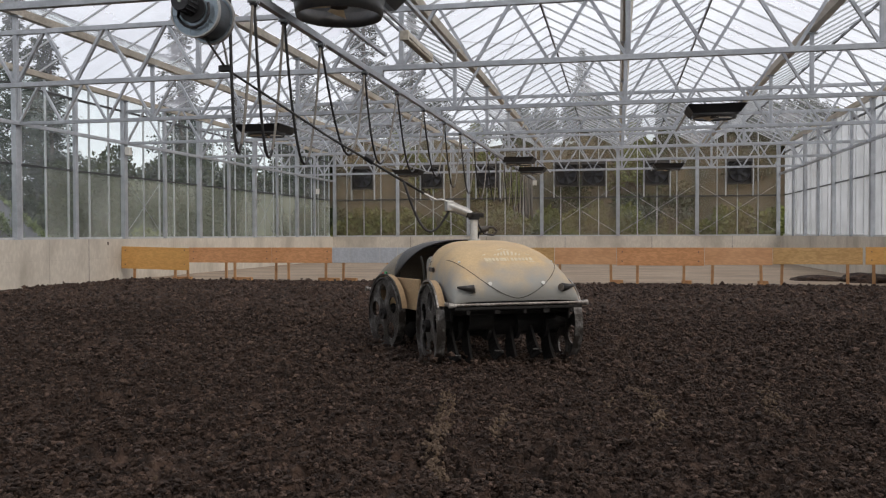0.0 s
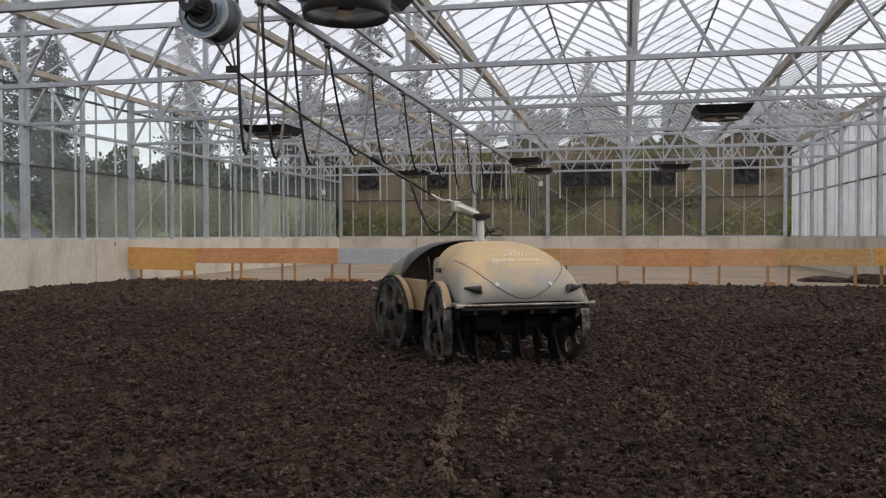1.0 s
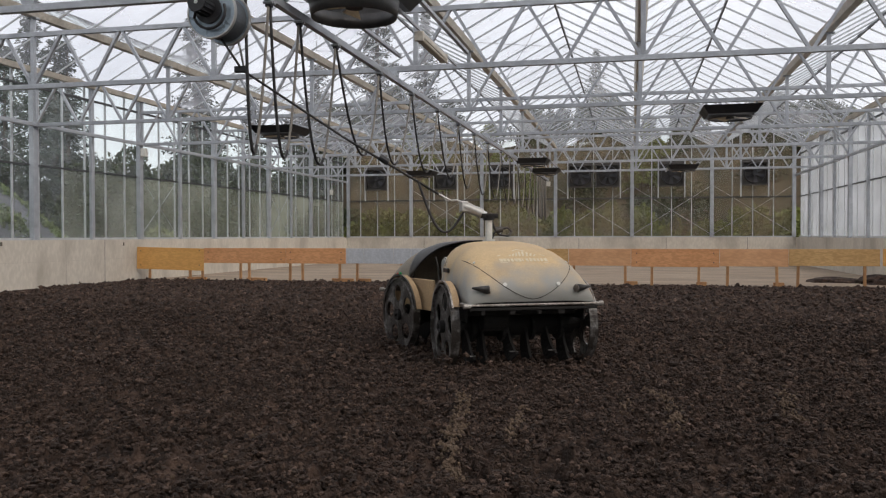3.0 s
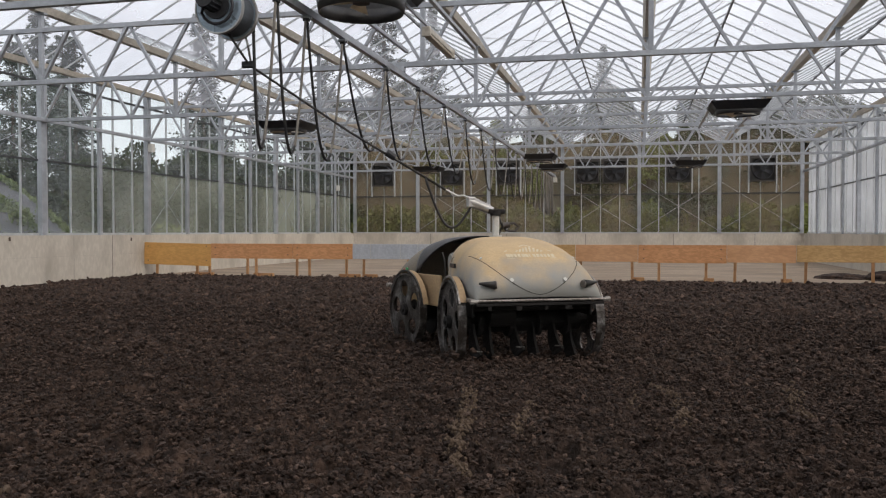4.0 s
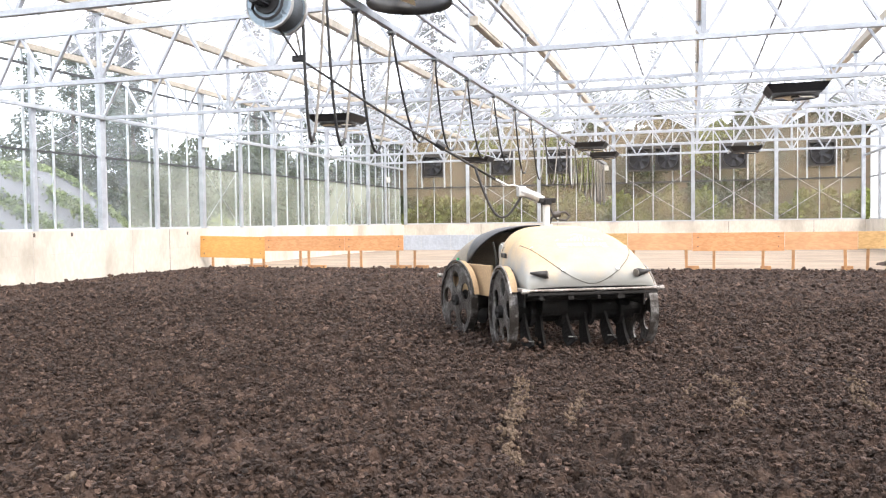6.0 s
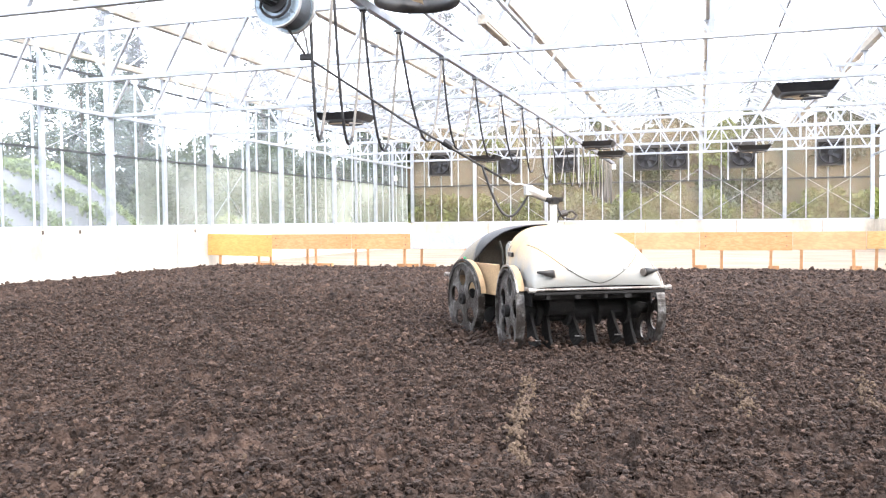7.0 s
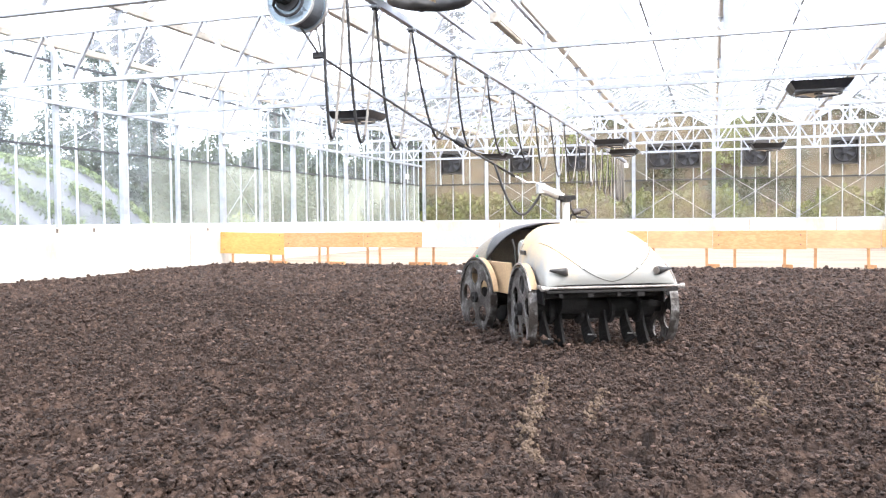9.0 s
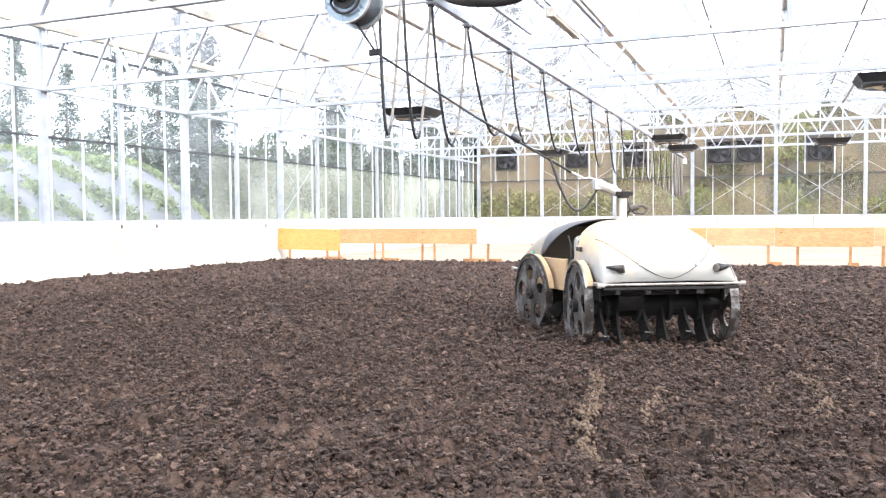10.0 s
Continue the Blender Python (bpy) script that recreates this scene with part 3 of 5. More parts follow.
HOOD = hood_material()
FRONTHOOD = mat("grey_brown_shell", (0.30, 0.25, 0.18), 0.55, 0, (0.21, 0.185, 0.15), 4, fine_scale=60, fine=(0.15, 0.12, 0.09), fine_amount=0.4, bump=0.06, bump_scale=60)
TAN = mat("tan_dusty_panel", (0.50, 0.34, 0.18), 0.7, 0, (0.40, 0.27, 0.15), 5, fine_scale=60, fine=(0.25, 0.17, 0.1), bump=0.1)
CANOPY = mat("black_canopy_plastic", (0.022, 0.021, 0.021), 0.4, 0, (0.05, 0.042, 0.035), 5, fine_scale=50, bump=0.05)
MUDSTEEL = mat("mud_caked_wheel_steel", (0.22, 0.21, 0.20), 0.45, 0.3, (0.030, 0.024, 0.020), 5, 0.46, 0.64, fine_scale=28, fine=(0.03, 0.024, 0.02), fine_amount=0.7, bump=0.5, bump_scale=50)
WORNRIM = mat("worn_wheel_rim", (0.21, 0.20, 0.19), 0.45, 0.35, (0.04, 0.033, 0.028), 9, 0.45, 0.6, fine_scale=40, fine=(0.03, 0.024, 0.02), fine_amount=0.6, bump=0.4, bump_scale=40)
DARKMUD = mat("black_muddy_chassis", (0.014, 0.0115, 0.010), 0.8, 0.0, (0.008, 0.007, 0.006), 7, fine_scale=50, bump=0.4)
TINE = mat("worn_bright_steel", (0.55, 0.54, 0.52), 0.3, 0.8, (0.10, 0.08, 0.07), 9, fine_scale=50, bump=0.1)
RIM = mat("scuffed_rim_metal", (0.46, 0.43, 0.39), 0.45, 0.5, (0.14, 0.12, 0.10), 8, fine_scale=50, fine=(0.1, 0.08, 0.07), fine_amount=0.6, bump=0.15)
MOTOR = mat("grey_motor_paint", (0.46, 0.46, 0.44), 0.5, 0.1, (0.35, 0.33, 0.29), 8, bump=0.05)
SILVER = mat("silver_swivel", (0.56, 0.56, 0.55), 0.4, 0.6, (0.38, 0.36, 0.33), 9, bump=0.05)
WHITEP = mat("white_paint", (0.62, 0.61, 0.57), 0.5, 0, (0.6, 0.58, 0.52), 8, bump=0.03)
CREAM = mat("cream_print", (0.68, 0.60, 0.42), 0.6, 0, (0.60, 0.5, 0.33), 20, bump=0.02)
RED = mat("red_button", (0.5, 0.02, 0.02), 0.4, bump=0)
GREEN = mat("green_button", (0.02, 0.35, 0.10), 0.4, bump=0)
SEAM = mat("dark_seam", (0.05, 0.04, 0.03), 0.8, bump=0)
BLUEREEL = mat("blue_grey_reel", (0.34, 0.41, 0.46), 0.3, 0.55, (0.25, 0.31, 0.36), 5, bump=0.03)

U = [-0.53, -0.518, -0.49, -0.425, -0.33, -0.19, -0.04, 0.16, 0.38, 0.58]
TOPZ = [0.58, 0.64, 0.715, 0.805, 0.89, 0.97, 1.02, 1.058, 1.072, 1.068]
HW = [0.545, 0.55, 0.552, 0.552, 0.55, 0.545, 0.54, 0.53, 0.52, 0.505]
BASE = 0.555


def lerp(table, u):
    return float(np.interp(u, U, table))


def shell_point(u, a):
    """A point of the shell at length u and angle a (0 right edge, 180 left edge)."""
    c, s = math.cos(radians(a)), math.sin(radians(a))
    x = lerp(HW, u) * math.copysign(abs(c) ** 0.62, c)
    z = BASE + (lerp(TOPZ, u) - BASE) * abs(s) ** 0.62
    return Vector((x, u, z))


def shell_normal(u, a):
    d1 = shell_point(u + 0.01, a) - shell_point(u - 0.01, a)
    d2 = shell_point(u, a + 1.5) - shell_point(u, a - 1.5)
    n = d1.cross(d2).normalized()
    return n if n.dot(Vector((0, 0, 1)) + Vector((0, -0.3, 0))) > 0 else -n


def shell(u0, u1, a0, a1, lift=0.0, nu=22, na=44, thick=0.012):
    b = B()
    rows = []
    for i in range(nu + 1):
        u = u0 + (u1 - u0) * i / nu
        rows.append([b.verts.new(shell_point(u, a0 + (a1 - a0) * j / na) + shell_normal(u, min(max(a0 + (a1 - a0) * j / na, 4), 176)) * lift) for j in range(na + 1)])
    for p, q in zip(rows, rows[1:]):
        for j in range(na):
            b.faces.new((p[j], p[j + 1], q[j + 1], q[j]))
    bmesh.ops.recalc_face_normals(b, faces=b.faces)
    bmesh.ops.solidify(b, geom=list(b.faces), thickness=thick)
    return b


def on_shell_fine(x, z):
    """Length and angle of the shell point at side place x and height z, by bisection."""
    lo, hi = -0.528, 0.5
    for _ in range(40):
        u = (lo + hi) / 2
        c = min(1.0, abs(x) / lerp(HW, u)) ** (1 / 0.62)
        a = math.degrees(math.acos(math.copysign(c, x)))
        if shell_point(u, a).z < z:
            lo = u
        else:
            hi = u
    return u, a


WR, WZ = 0.365, 0.335          # wheel radius and axle height


def wheel_mesh():
    """A steel disc wheel with five round holes and a flat rim."""
    b = B()
    def ring(cx, cy, r, n):
        vs = [b.verts.new((0, cx + r * math.cos(2 * math.pi * k / n), cy + r * math.sin(2 * math.pi * k / n))) for k in range(n)]
        return [b.edges.new((vs[k], vs[(k + 1) % n])) for k in range(n)]
    es = ring(0, 0, WR, 48)
    for k in range(5):
        t = 2 * math.pi * k / 5 + 0.3
        es += ring(0.215 * math.cos(t), 0.215 * math.sin(t), 0.083, 20)
    bmesh.ops.triangle_fill(b, use_beauty=True, use_dissolve=False, edges=es)
    ext = bmesh.ops.extrude_face_region(b, geom=list(b.faces))
    bmesh.ops.translate(b, verts=[v for v in ext["geom"] if isinstance(v, bmesh.types.BMVert)], vec=(0.014, 0, 0))
    return b


def ring_band(r, w, t, a0=0, a1=360, n=48):
    """A curved strip: radius r, width w along x, thickness t."""
    b = B()
    full = a1 - a0 >= 360
    rows = []
    for k in range(n if full else n + 1):
        a = radians(a0 + (a1 - a0) * k / n)
        rows.append([b.verts.new((x, rr * math.cos(a), rr * math.sin(a))) for x, rr in ((-w / 2, r), (w / 2, r), (w / 2, r + t), (-w / 2, r + t))])
    for k in range(n):
        p, q = rows[k], rows[(k + 1) % len(rows)]
        for j in range(4):
            b.faces.new((p[j], p[(j + 1) % 4], q[(j + 1) % 4], q[j]))
    if not full:
        b.faces.new(rows[0]), b.faces.new(rows[-1][::-1])
    return b


def moved(b, m):
    bmesh.ops.transform(b, matrix=m, verts=b.verts)
    return b


def blade(x, lean, reach):
    """A flat hooked blade that hangs from the rotor and widens towards its swept foot."""
    b = B()
    rows = []
    for i in range(9):
        f = i / 8
        a = lean + 0.45 * f * f
        r = 0.04 + reach * f
        w = 0.034 + 0.042 * math.sin(f * 2.6)
        c = Vector((0, -0.08 - r * math.sin(a), 0.36 - r * math.cos(a)))
        d = Vector((0, -math.cos(a), math.sin(a)))
        tw = 0.02 * f
        rows.append([b.verts.new(Vector((x + sx_ * 0.011 + tw * sd, 0, 0)) + c + d * w * sd) for sx_, sd in ((-1, -1), (1, -1), (1, 1), (-1, 1))])
    for p, q in zip(rows, rows[1:]):
        for j in range(4):
            b.faces.new((p[j], p[(j + 1) % 4], q[(j + 1) % 4], q[j]))
    b.faces.new(rows[0]), b.faces.new(rows[-1][::-1])
    return b


def robot_half(robot, m, tail):
    """One articulated half: shell, wheels, fenders, chassis; m places it under the robot."""
    h = lambda name, b, material, label="", parent=None, smooth=False: part(name, moved(b, m), material, parent or robot, label, smooth)
    for sx in (-1, 1):
        wmesh = wheel_mesh()
        roll = Matrix.Rotation(random.uniform(0, 6), 4, "X")
        w = h("wheel", moved(wmesh, Matrix.Translation((sx * 0.63, 0, WZ)) @ roll), MUDSTEEL, "steel disc wheel with five round holes, caked in mud")
        h("wheel_rim", moved(ring_band(WR - 0.012, 0.075, 0.014), Matrix.Translation((sx * 0.62, 0, WZ))), WORNRIM, "bare worn steel rim", w)
        hub = rod(B(), (sx * 0.56, 0, WZ), (sx * 0.675, 0, WZ), 0.055, 16)
        rod(hub, (sx * 0.67, 0, WZ), (sx * 0.69, 0, WZ), 0.02, 6)
        h("hub", hub, DARKMUD, "", w)
        h("fender", moved(ring_band(0.386, 0.058, 0.008, 33 if tail else 12, 150, 36), Matrix.Translation((sx * 0.606, 0, WZ))), TAN, "tan curved fender over the wheel")
        h("fender_edge", moved(ring_band(0.384, 0.014, 0.018, 31 if tail else 10, 152, 36), Matrix.Translation((sx * 0.642, 0, WZ))), RIM if tail else CANOPY, "scuffed pale metal edge" if tail else "black rubber edge")
        h("side_panel", box(B(), (sx * 0.525 - 0.012, -0.36, 0.40), (sx * 0.525 + 0.012, 0.40 if tail else 0.56, 0.70), 0.01), TAN if not tail else DARKMUD)
    rim = B()
    box(rim, (-0.575, -0.562, 0.545), (0.575, -0.53, 0.566), 0.008)
    for sx in (-1, 1):
        box(rim, (sx * 0.565 - 0.02, -0.565, 0.535), (sx * 0.565 + 0.02, -0.33, 0.565), 0.008)
    h("bumper_rim", rim, RIM, "scuffed metal rim along the hood's lower edge")
    under = box(B(), (-0.56, -0.555, 0.512), (0.56, -0.535, 0.535), 0.004)
    h("bumper_flap", under, DARKMUD, "dark rubber flap under the rim")
    for sx in (-1, 1):
        k = B()
        rod(k, (sx * 0.57, -0.55, 0.553), (sx * 0.61, -0.55, 0.553), 0.022, 12)
        h("bumper_knob", k, RIM)
    ch = B()
    box(ch, (-0.53, -0.30, 0.445), (0.53, 0.42, 0.52), 0.02)
    box(ch, (-0.10, 0.30, 0.34), (0.10, 0.72, 0.50), 0.02)
    h("chassis", ch, DARKMUD, "black muddy chassis frame")
    h("axle_drum", rod(B(), (-0.55, 0, WZ), (0.55, 0, WZ), 0.10, 20), DARKMUD)
    mo = rod(B(), (-0.34, -0.16, 0.40), (-0.12, -0.16, 0.40), 0.10, 18)
    h("drive_motor", mo, DARKMUD, "black drive motor under the hood")
    for k, (x, lean, reach) in enumerate(((-0.46, 0.10, 0.32), (-0.31, -0.18, 0.35), (-0.09, 0.22, 0.31), (0.09, -0.12, 0.35), (0.27, 0.16, 0.30), (0.43, -0.08, 0.35))):
        tn = h("tine", blade(x, lean, reach), DARKMUD, "black muddy curved tilling blade")
        if k % 2 == 0:
            foot = Vector((x, -0.08 - reach * math.sin(lean + 0.45), 0.36 - reach * math.cos(lean + 0.45)))
            h("tine_tip", bar(B(), foot + Vector((-0.035, -0.012, 0.02)), foot + Vector((0.04, -0.012, 0.015)), 0.022, 0.008), TINE, "bright worn steel tip", tn)
    for x in (-0.40, -0.13, 0.14, 0.40):
        h("rotor_disc", moved(ring_band(0.07, 0.03, 0.06, 0, 360, 16), Matrix.Translation((x, -0.06, 0.33))), DARKMUD)
    for x, w in ((-0.44, 0.016), (-0.19, 0.024), (0.05, 0.014), (0.24, 0.03), (0.47, 0.016)):
        h("bracket", box(B(), (x - w, -0.548, 0.475), (x + w, -0.538, 0.512), 0.003), DARKMUD)
    return h


robot = thing("tilling_robot", -1.03, 7.29, -0.02, "mud-stained tan four-wheeled sludge turning robot with a domed two-part hood", "robot", turn=27.5)
I4 = Matrix.Identity(4)
ha = robot_half(robot, I4, True)
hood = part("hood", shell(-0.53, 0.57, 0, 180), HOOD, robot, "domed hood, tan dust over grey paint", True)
# hatch seam, a U across the tail face
seam = B()
pts = []
for i in range(41):
    t = math.pi * i / 40
    x = 0.487 * math.cos(t)
    z = 0.598 + 0.33 * (abs(x) / 0.487) ** 1.6
    u, a = on_shell_fine(x, z)
    pts.append(shell_point(u, a) + shell_normal(u, a) * 0.001)
tube(seam, pts, 0.0028, 6)
part("hatch_seam", seam, SEAM, hood, "thin dark seam of the hatch")


def decal(name, quads, material, label=""):
    """Flat prints on the shell: small quads given as (x, z) corners, laid just above it."""
    d = B()
    for q in quads:
        vs = []
        for x, z in q:
            u, a = on_shell_fine(x, z)
            vs.append(d.verts.new(shell_point(u, a) + shell_normal(u, a) * 0.0025))
        d.faces.new(vs)
    ext = bmesh.ops.extrude_face_region(d, geom=list(d.faces))
    bmesh.ops.translate(d, verts=[v for v in ext["geom"] if isinstance(v, bmesh.types.BMVert)], vec=(0, -0.0004, 0.0004))
    return part(name, d, material, hood, label)


bars_ = []
for k, wd in enumerate((0.030, 0.026, 0.022, 0.022, 0.030, 0.026, 0.010, 0.024, 0.026, 0.024, 0.022, 0.022, 0.030)):
    x0 = -0.215 + k * 0.0335
    bars_.append([(x0, 0.900), (x0 + wd, 0.900), (x0 + wd, 0.924), (x0, 0.924)])
bars_.append([(-0.215, 0.889), (0.225, 0.889), (0.225, 0.894), (-0.215, 0.894)])
decal("hood_print", bars_, CREAM, "worn cream print bars")
roof_ = []
for k in range(8):
    x0 = -0.12 + k * 0.032
    t0_ = 0.985 - abs(x0 + 0.006) * 0.26
    roof_.append([(x0, 0.943), (x0 + 0.018, 0.943), (x0 + 0.034, t0_), (x0 + 0.016, t0_)])
for s0, s1 in ((-0.215, 0.0), (0.0, 0.215)):
    za, zb = (0.943, 0.996) if s0 < 0 else (0.996, 0.943)
    roof_.append([(s0, za), (s1, zb), (s1, zb + 0.005), (s0, za + 0.005)])
decal("print_emblem", roof_, CREAM, "worn cream striped roof emblem")
for sx in (-1, 1):
    u, a = on_shell_fine(sx * 0.235, 0.718)
    p, nr = shell_point(u, a), shell_normal(u, a)
    part("hatch_screw", rod(B(), p, p + nr * 0.008, 0.017, 14), WHITEP, hood, "white screw cap")
    u, a = on_shell_fine(sx * 0.39, 0.672)
    p, nr = shell_point(u, a), shell_normal(u, a)
    body = rod(B(), p + nr * 0.025, p + nr * 0.03 + Vector((sx * 0.13, 0.03, 0.012)), 0.036, 14, 0.008)
    lamp = part("tail_lamp", body, CANOPY, hood, "dark conical tail lamp housing", True)
    part("lens", rod(B(), p + nr * 0.026 - Vector((sx * 0.016, 0.004, 0)), p + nr * 0.024, 0.031, 16), RIM, lamp, "dull yellowed lens")
    u, a = on_shell_fine(sx * 0.42, 0.89)
    p, nr = shell_point(u, a), shell_normal(u, a)
    part("hood_clip", rod(B(), p, p + nr * 0.006, 0.012, 10), WHITEP, hood)
vent = B()
box(vent, (-0.535, 0.24, 0.79), (-0.515, 0.38, 0.83), 0.004)
part("side_vent", vent, CANOPY, hood, "small dark vent slot")

# the front half, turned about the waist joint
JOINT_Y = 0.68
front = Matrix.Translation((0, JOINT_Y, 0)) @ Matrix.Rotation(radians(13), 4, "Z") @ Matrix.Translation((0, JOINT_Y, 0)) @ Matrix.Rotation(math.pi, 4, "Z")
hb = robot_half(robot, front, False)
fh = part("front_hood", moved(shell(-0.53, 0.02, 0, 180), front), FRONTHOOD, robot, "domed front hood, grey-brown with dust", True)
def canopy_shell():
    b = B()
    rows = []
    for i in range(17):
        f = i / 16
        u, a0 = 0.0 + 0.50 * f, 6 + 62 * f ** 1.3
        rows.append([b.verts.new(shell_point(u, a0 + (180 - 2 * a0) * j / 30) + Vector((0, 0, 0.006))) for j in range(31)])
    for p_, q_ in zip(rows, rows[1:]):
        for j in range(30):
            b.faces.new((p_[j], p_[j + 1], q_[j + 1], q_[j]))
    bmesh.ops.recalc_face_normals(b, faces=b.faces)
    bmesh.ops.solidify(b, geom=list(b.faces), thickness=0.01)
    return b


part("canopy", moved(canopy_shell(), front), CANOPY, robot, "black plastic canopy over the waist joint", True)
part("canopy_liner", moved(shell(-0.02, 0.06, 2, 178, -0.02, 3, 40), front), CANOPY, robot)
for dx, mt in ((0.0, GREEN), (-0.055, RED)):
    p = front @ (shell_point(-0.18 + dx, 14) + Vector((0.004, 0, 0)))
    q = front @ (shell_point(-0.18 + dx, 14) + Vector((0.02, 0, 0.008)))
    part("push_button", rod(B(), p, q, 0.018, 12), mt, fh, "round green push button" if mt == GREEN else "round red push button")
# waist machinery
mot = rod(B(), (-0.46, 0.60, 0.82), (-0.14, 0.60, 0.82), 0.10, 24)
rod(mot, (-0.475, 0.60, 0.82), (-0.46, 0.60, 0.82), 0.085, 24)
for k in range(12):
    t = 2 * math.pi * k / 12
    box(mot, (-0.38, 0.60 + 0.105 * math.cos(t) - 0.006, 0.82 + 0.105 * math.sin(t) - 0.006), (-0.16, 0.60 + 0.105 * math.cos(t) + 0.006, 0.82 + 0.105 * math.sin(t) + 0.006))
part("steering_motor", mot, MOTOR, robot, "grey finned electric motor")
gb = B()
box(gb, (-0.42, 0.52, 0.60), (-0.26, 0.66, 0.70), 0.015)
box(gb, (-0.38, 0.50, 0.70), (-0.22, 0.68, 0.735), 0.01)
part("terminal_box", gb, MOTOR, robot, "pale grey terminal box")
part("lever", tube(B(), [(-0.50, 0.66, 0.70), (-0.51, 0.67, 0.84), (-0.53, 0.68, 0.92)], 0.009), CANOPY, robot)
part("waist_joint", rod(B(), (0, JOINT_Y, 0.30), (0, JOINT_Y, 0.98), 0.075, 20), DARKMUD, robot)
pole = B()
rod(pole, (0, JOINT_Y, 0.95), (0, JOINT_Y, 1.29), 0.035, 18)
rod(pole, (0, JOINT_Y, 1.06), (0, JOINT_Y, 1.085), 0.06, 18)
mast = part("mast", pole, WHITEP, robot, "pale round mast on the waist")
clamp = rod(B(), (0, JOINT_Y, 1.27), (0, JOINT_Y, 1.32), 0.055, 16)
box(clamp, (-0.08, JOINT_Y - 0.04, 1.29), (0.09, JOINT_Y + 0.04, 1.335), 0.01)
part("swivel_clamp", clamp, DARKMUD, mast, "black swivel clamp")
part("cable_loop", tube(B(), [(0.03, JOINT_Y, 1.26), (0.06, JOINT_Y, 1.19), (0.10, JOINT_Y - 0.02, 1.13), (0.19, JOINT_Y - 0.02, 1.12), (0.235, JOINT_Y, 1.16), (0.19, JOINT_Y, 1.20), (0.10, JOINT_Y, 1.19), (0.05, JOINT_Y, 1.14), (0.03, JOINT_Y + 0.02, 1.06)], 0.011), RUBBER, mast)
plug = rod(B(), (0.06, JOINT_Y - 0.02, 1.17), (0.13, JOINT_Y - 0.02, 1.185), 0.03, 14)
part("plug", plug, CANOPY, mast, "black round plug")
# arm towards the reel
inv = robot.matrix_world.inverted()
REEL = Vector((-3.53, 6.66, 3.03))
tip0 = Vector((0, JOINT_Y, 1.31))
dirn = (inv.to_3x3() @ Vector((-0.90, -0.28, 0.37))).normalized()
arm = rod(B(), tip0 + dirn * 0.03, tip0 + dirn * 0.08, 0.032, 16)
rod(arm, tip0 + dirn * 0.07, tip0 + dirn * 0.20, 0.044, 18)
rod(arm, tip0 + dirn * 0.19, tip0 + dirn * 0.27, 0.05, 18)
for k in range(4):
    rod(arm, tip0 + dirn * (0.08 + k * 0.028), tip0 + dirn * (0.086 + k * 0.028), 0.049, 18)
box(arm, tip0 + dirn * 0.25 + Vector((-0.045, -0.045, -0.05)), tip0 + dirn * 0.25 + Vector((0.03, 0.045, 0.05)), 0.01)
arm_o = part("swivel_arm", arm, SILVER, mast, "silver cylindrical cable swivel arm")
tip = tip0 + dirn * 0.27
hook = tube(B(), [tip + Vector((0, 0, 0.035)), tip + dirn * 0.07 + Vector((0, 0, 0.03)), tip + dirn * 0.12 + Vector((0, 0, 0.005)), tip + dirn * 0.25 + Vector((0, 0, 0.02))], 0.010)
part("pull_hook", hook, SILVER, mast, "bent silver pull hook")
part("hook_pin", tube(B(), [tip + dirn * 0.10 + Vector((0, 0, 0.015)), tip + dirn * 0.17 + Vector((0, 0, -0.015)), tip + dirn * 0.22 + Vector((0, 0, 0.03))], 0.006), SILVER, mast)
TIP_W = robot.matrix_world @ (tip + dirn * 0.25 + Vector((0, 0, 0.02)))
SAG_W = robot.matrix_world @ (tip0 + dirn * 0.26 + Vector((0, 0, -0.05)))


# ---- overhead rail, reel and festoon cable ----
RX, RZ = -3.37, 3.39
rb = B()
box(rb, (RX - 0.035, YF + 0.3, RZ - 0.05), (RX + 0.035, 34.4, RZ + 0.03), 0.006)
rail = tagged(obj("cable_rail", rb, STEEL), "long galvanised steel rail hung under the trusses", "rail", "", "structure")
for y in TY:
    h_ = box(B(), (RX - 0.05, y - 0.05, RZ + 0.03), (RX + 0.05, y + 0.05, ZB - 0.03), 0.005)
    part("hanger", h_, STEEL, rail)
part("end_box", box(B(), (RX - 0.08, 34.3, RZ - 0.26), (RX + 0.08, 34.45, RZ - 0.06), 0.01), WHITEP, rail, "small white end box")

TROL = [6.84, 7.36, 8.09, 9.18, 10.88, 12.58, 14.36, 16.18, 17.87, 19.6, 21.7, 23.3, 25.0, 26.7, 28.2, 29.5, 30.4, 31.1, 31.7, 32.2, 32.7, 33.1, 33.5]
LOW = [1.87, 1.88, 1.89, 2.12, 2.15, 2.16, 2.2, 2.09, 2.04, 2.02, 2.02, 2.04, 1.98, 1.9, 1.85, 1.8, 1.8, 1.75, 1.75, 1.7, 1.7, 1.7]
tr_first = None
for y in TROL:
    e = thing("cable_trolley", RX, y, RZ - 0.05, "small dark trolley carrying cable loops on the rail", "trolley", "trolleys on the cable rail")
    if tr_first is None:
        part("saddle", box(B(), (-0.03, -0.035, -0.06), (0.03, 0.035, -0.028), 0.008), BLACK, e)
        wh = B()
        for dy in (-0.03, 0.03):
            rod(wh, (-0.045, dy, -0.018), (0.045, dy, -0.018), 0.017, 10)
        part("roller", wh, STEEL, e)
        tr_first = e
    else:
        bpy.data.objects.remove(e)
        copy_thing(tr_first, pose(RX, y, RZ - 0.05))
zt = RZ - 0.10
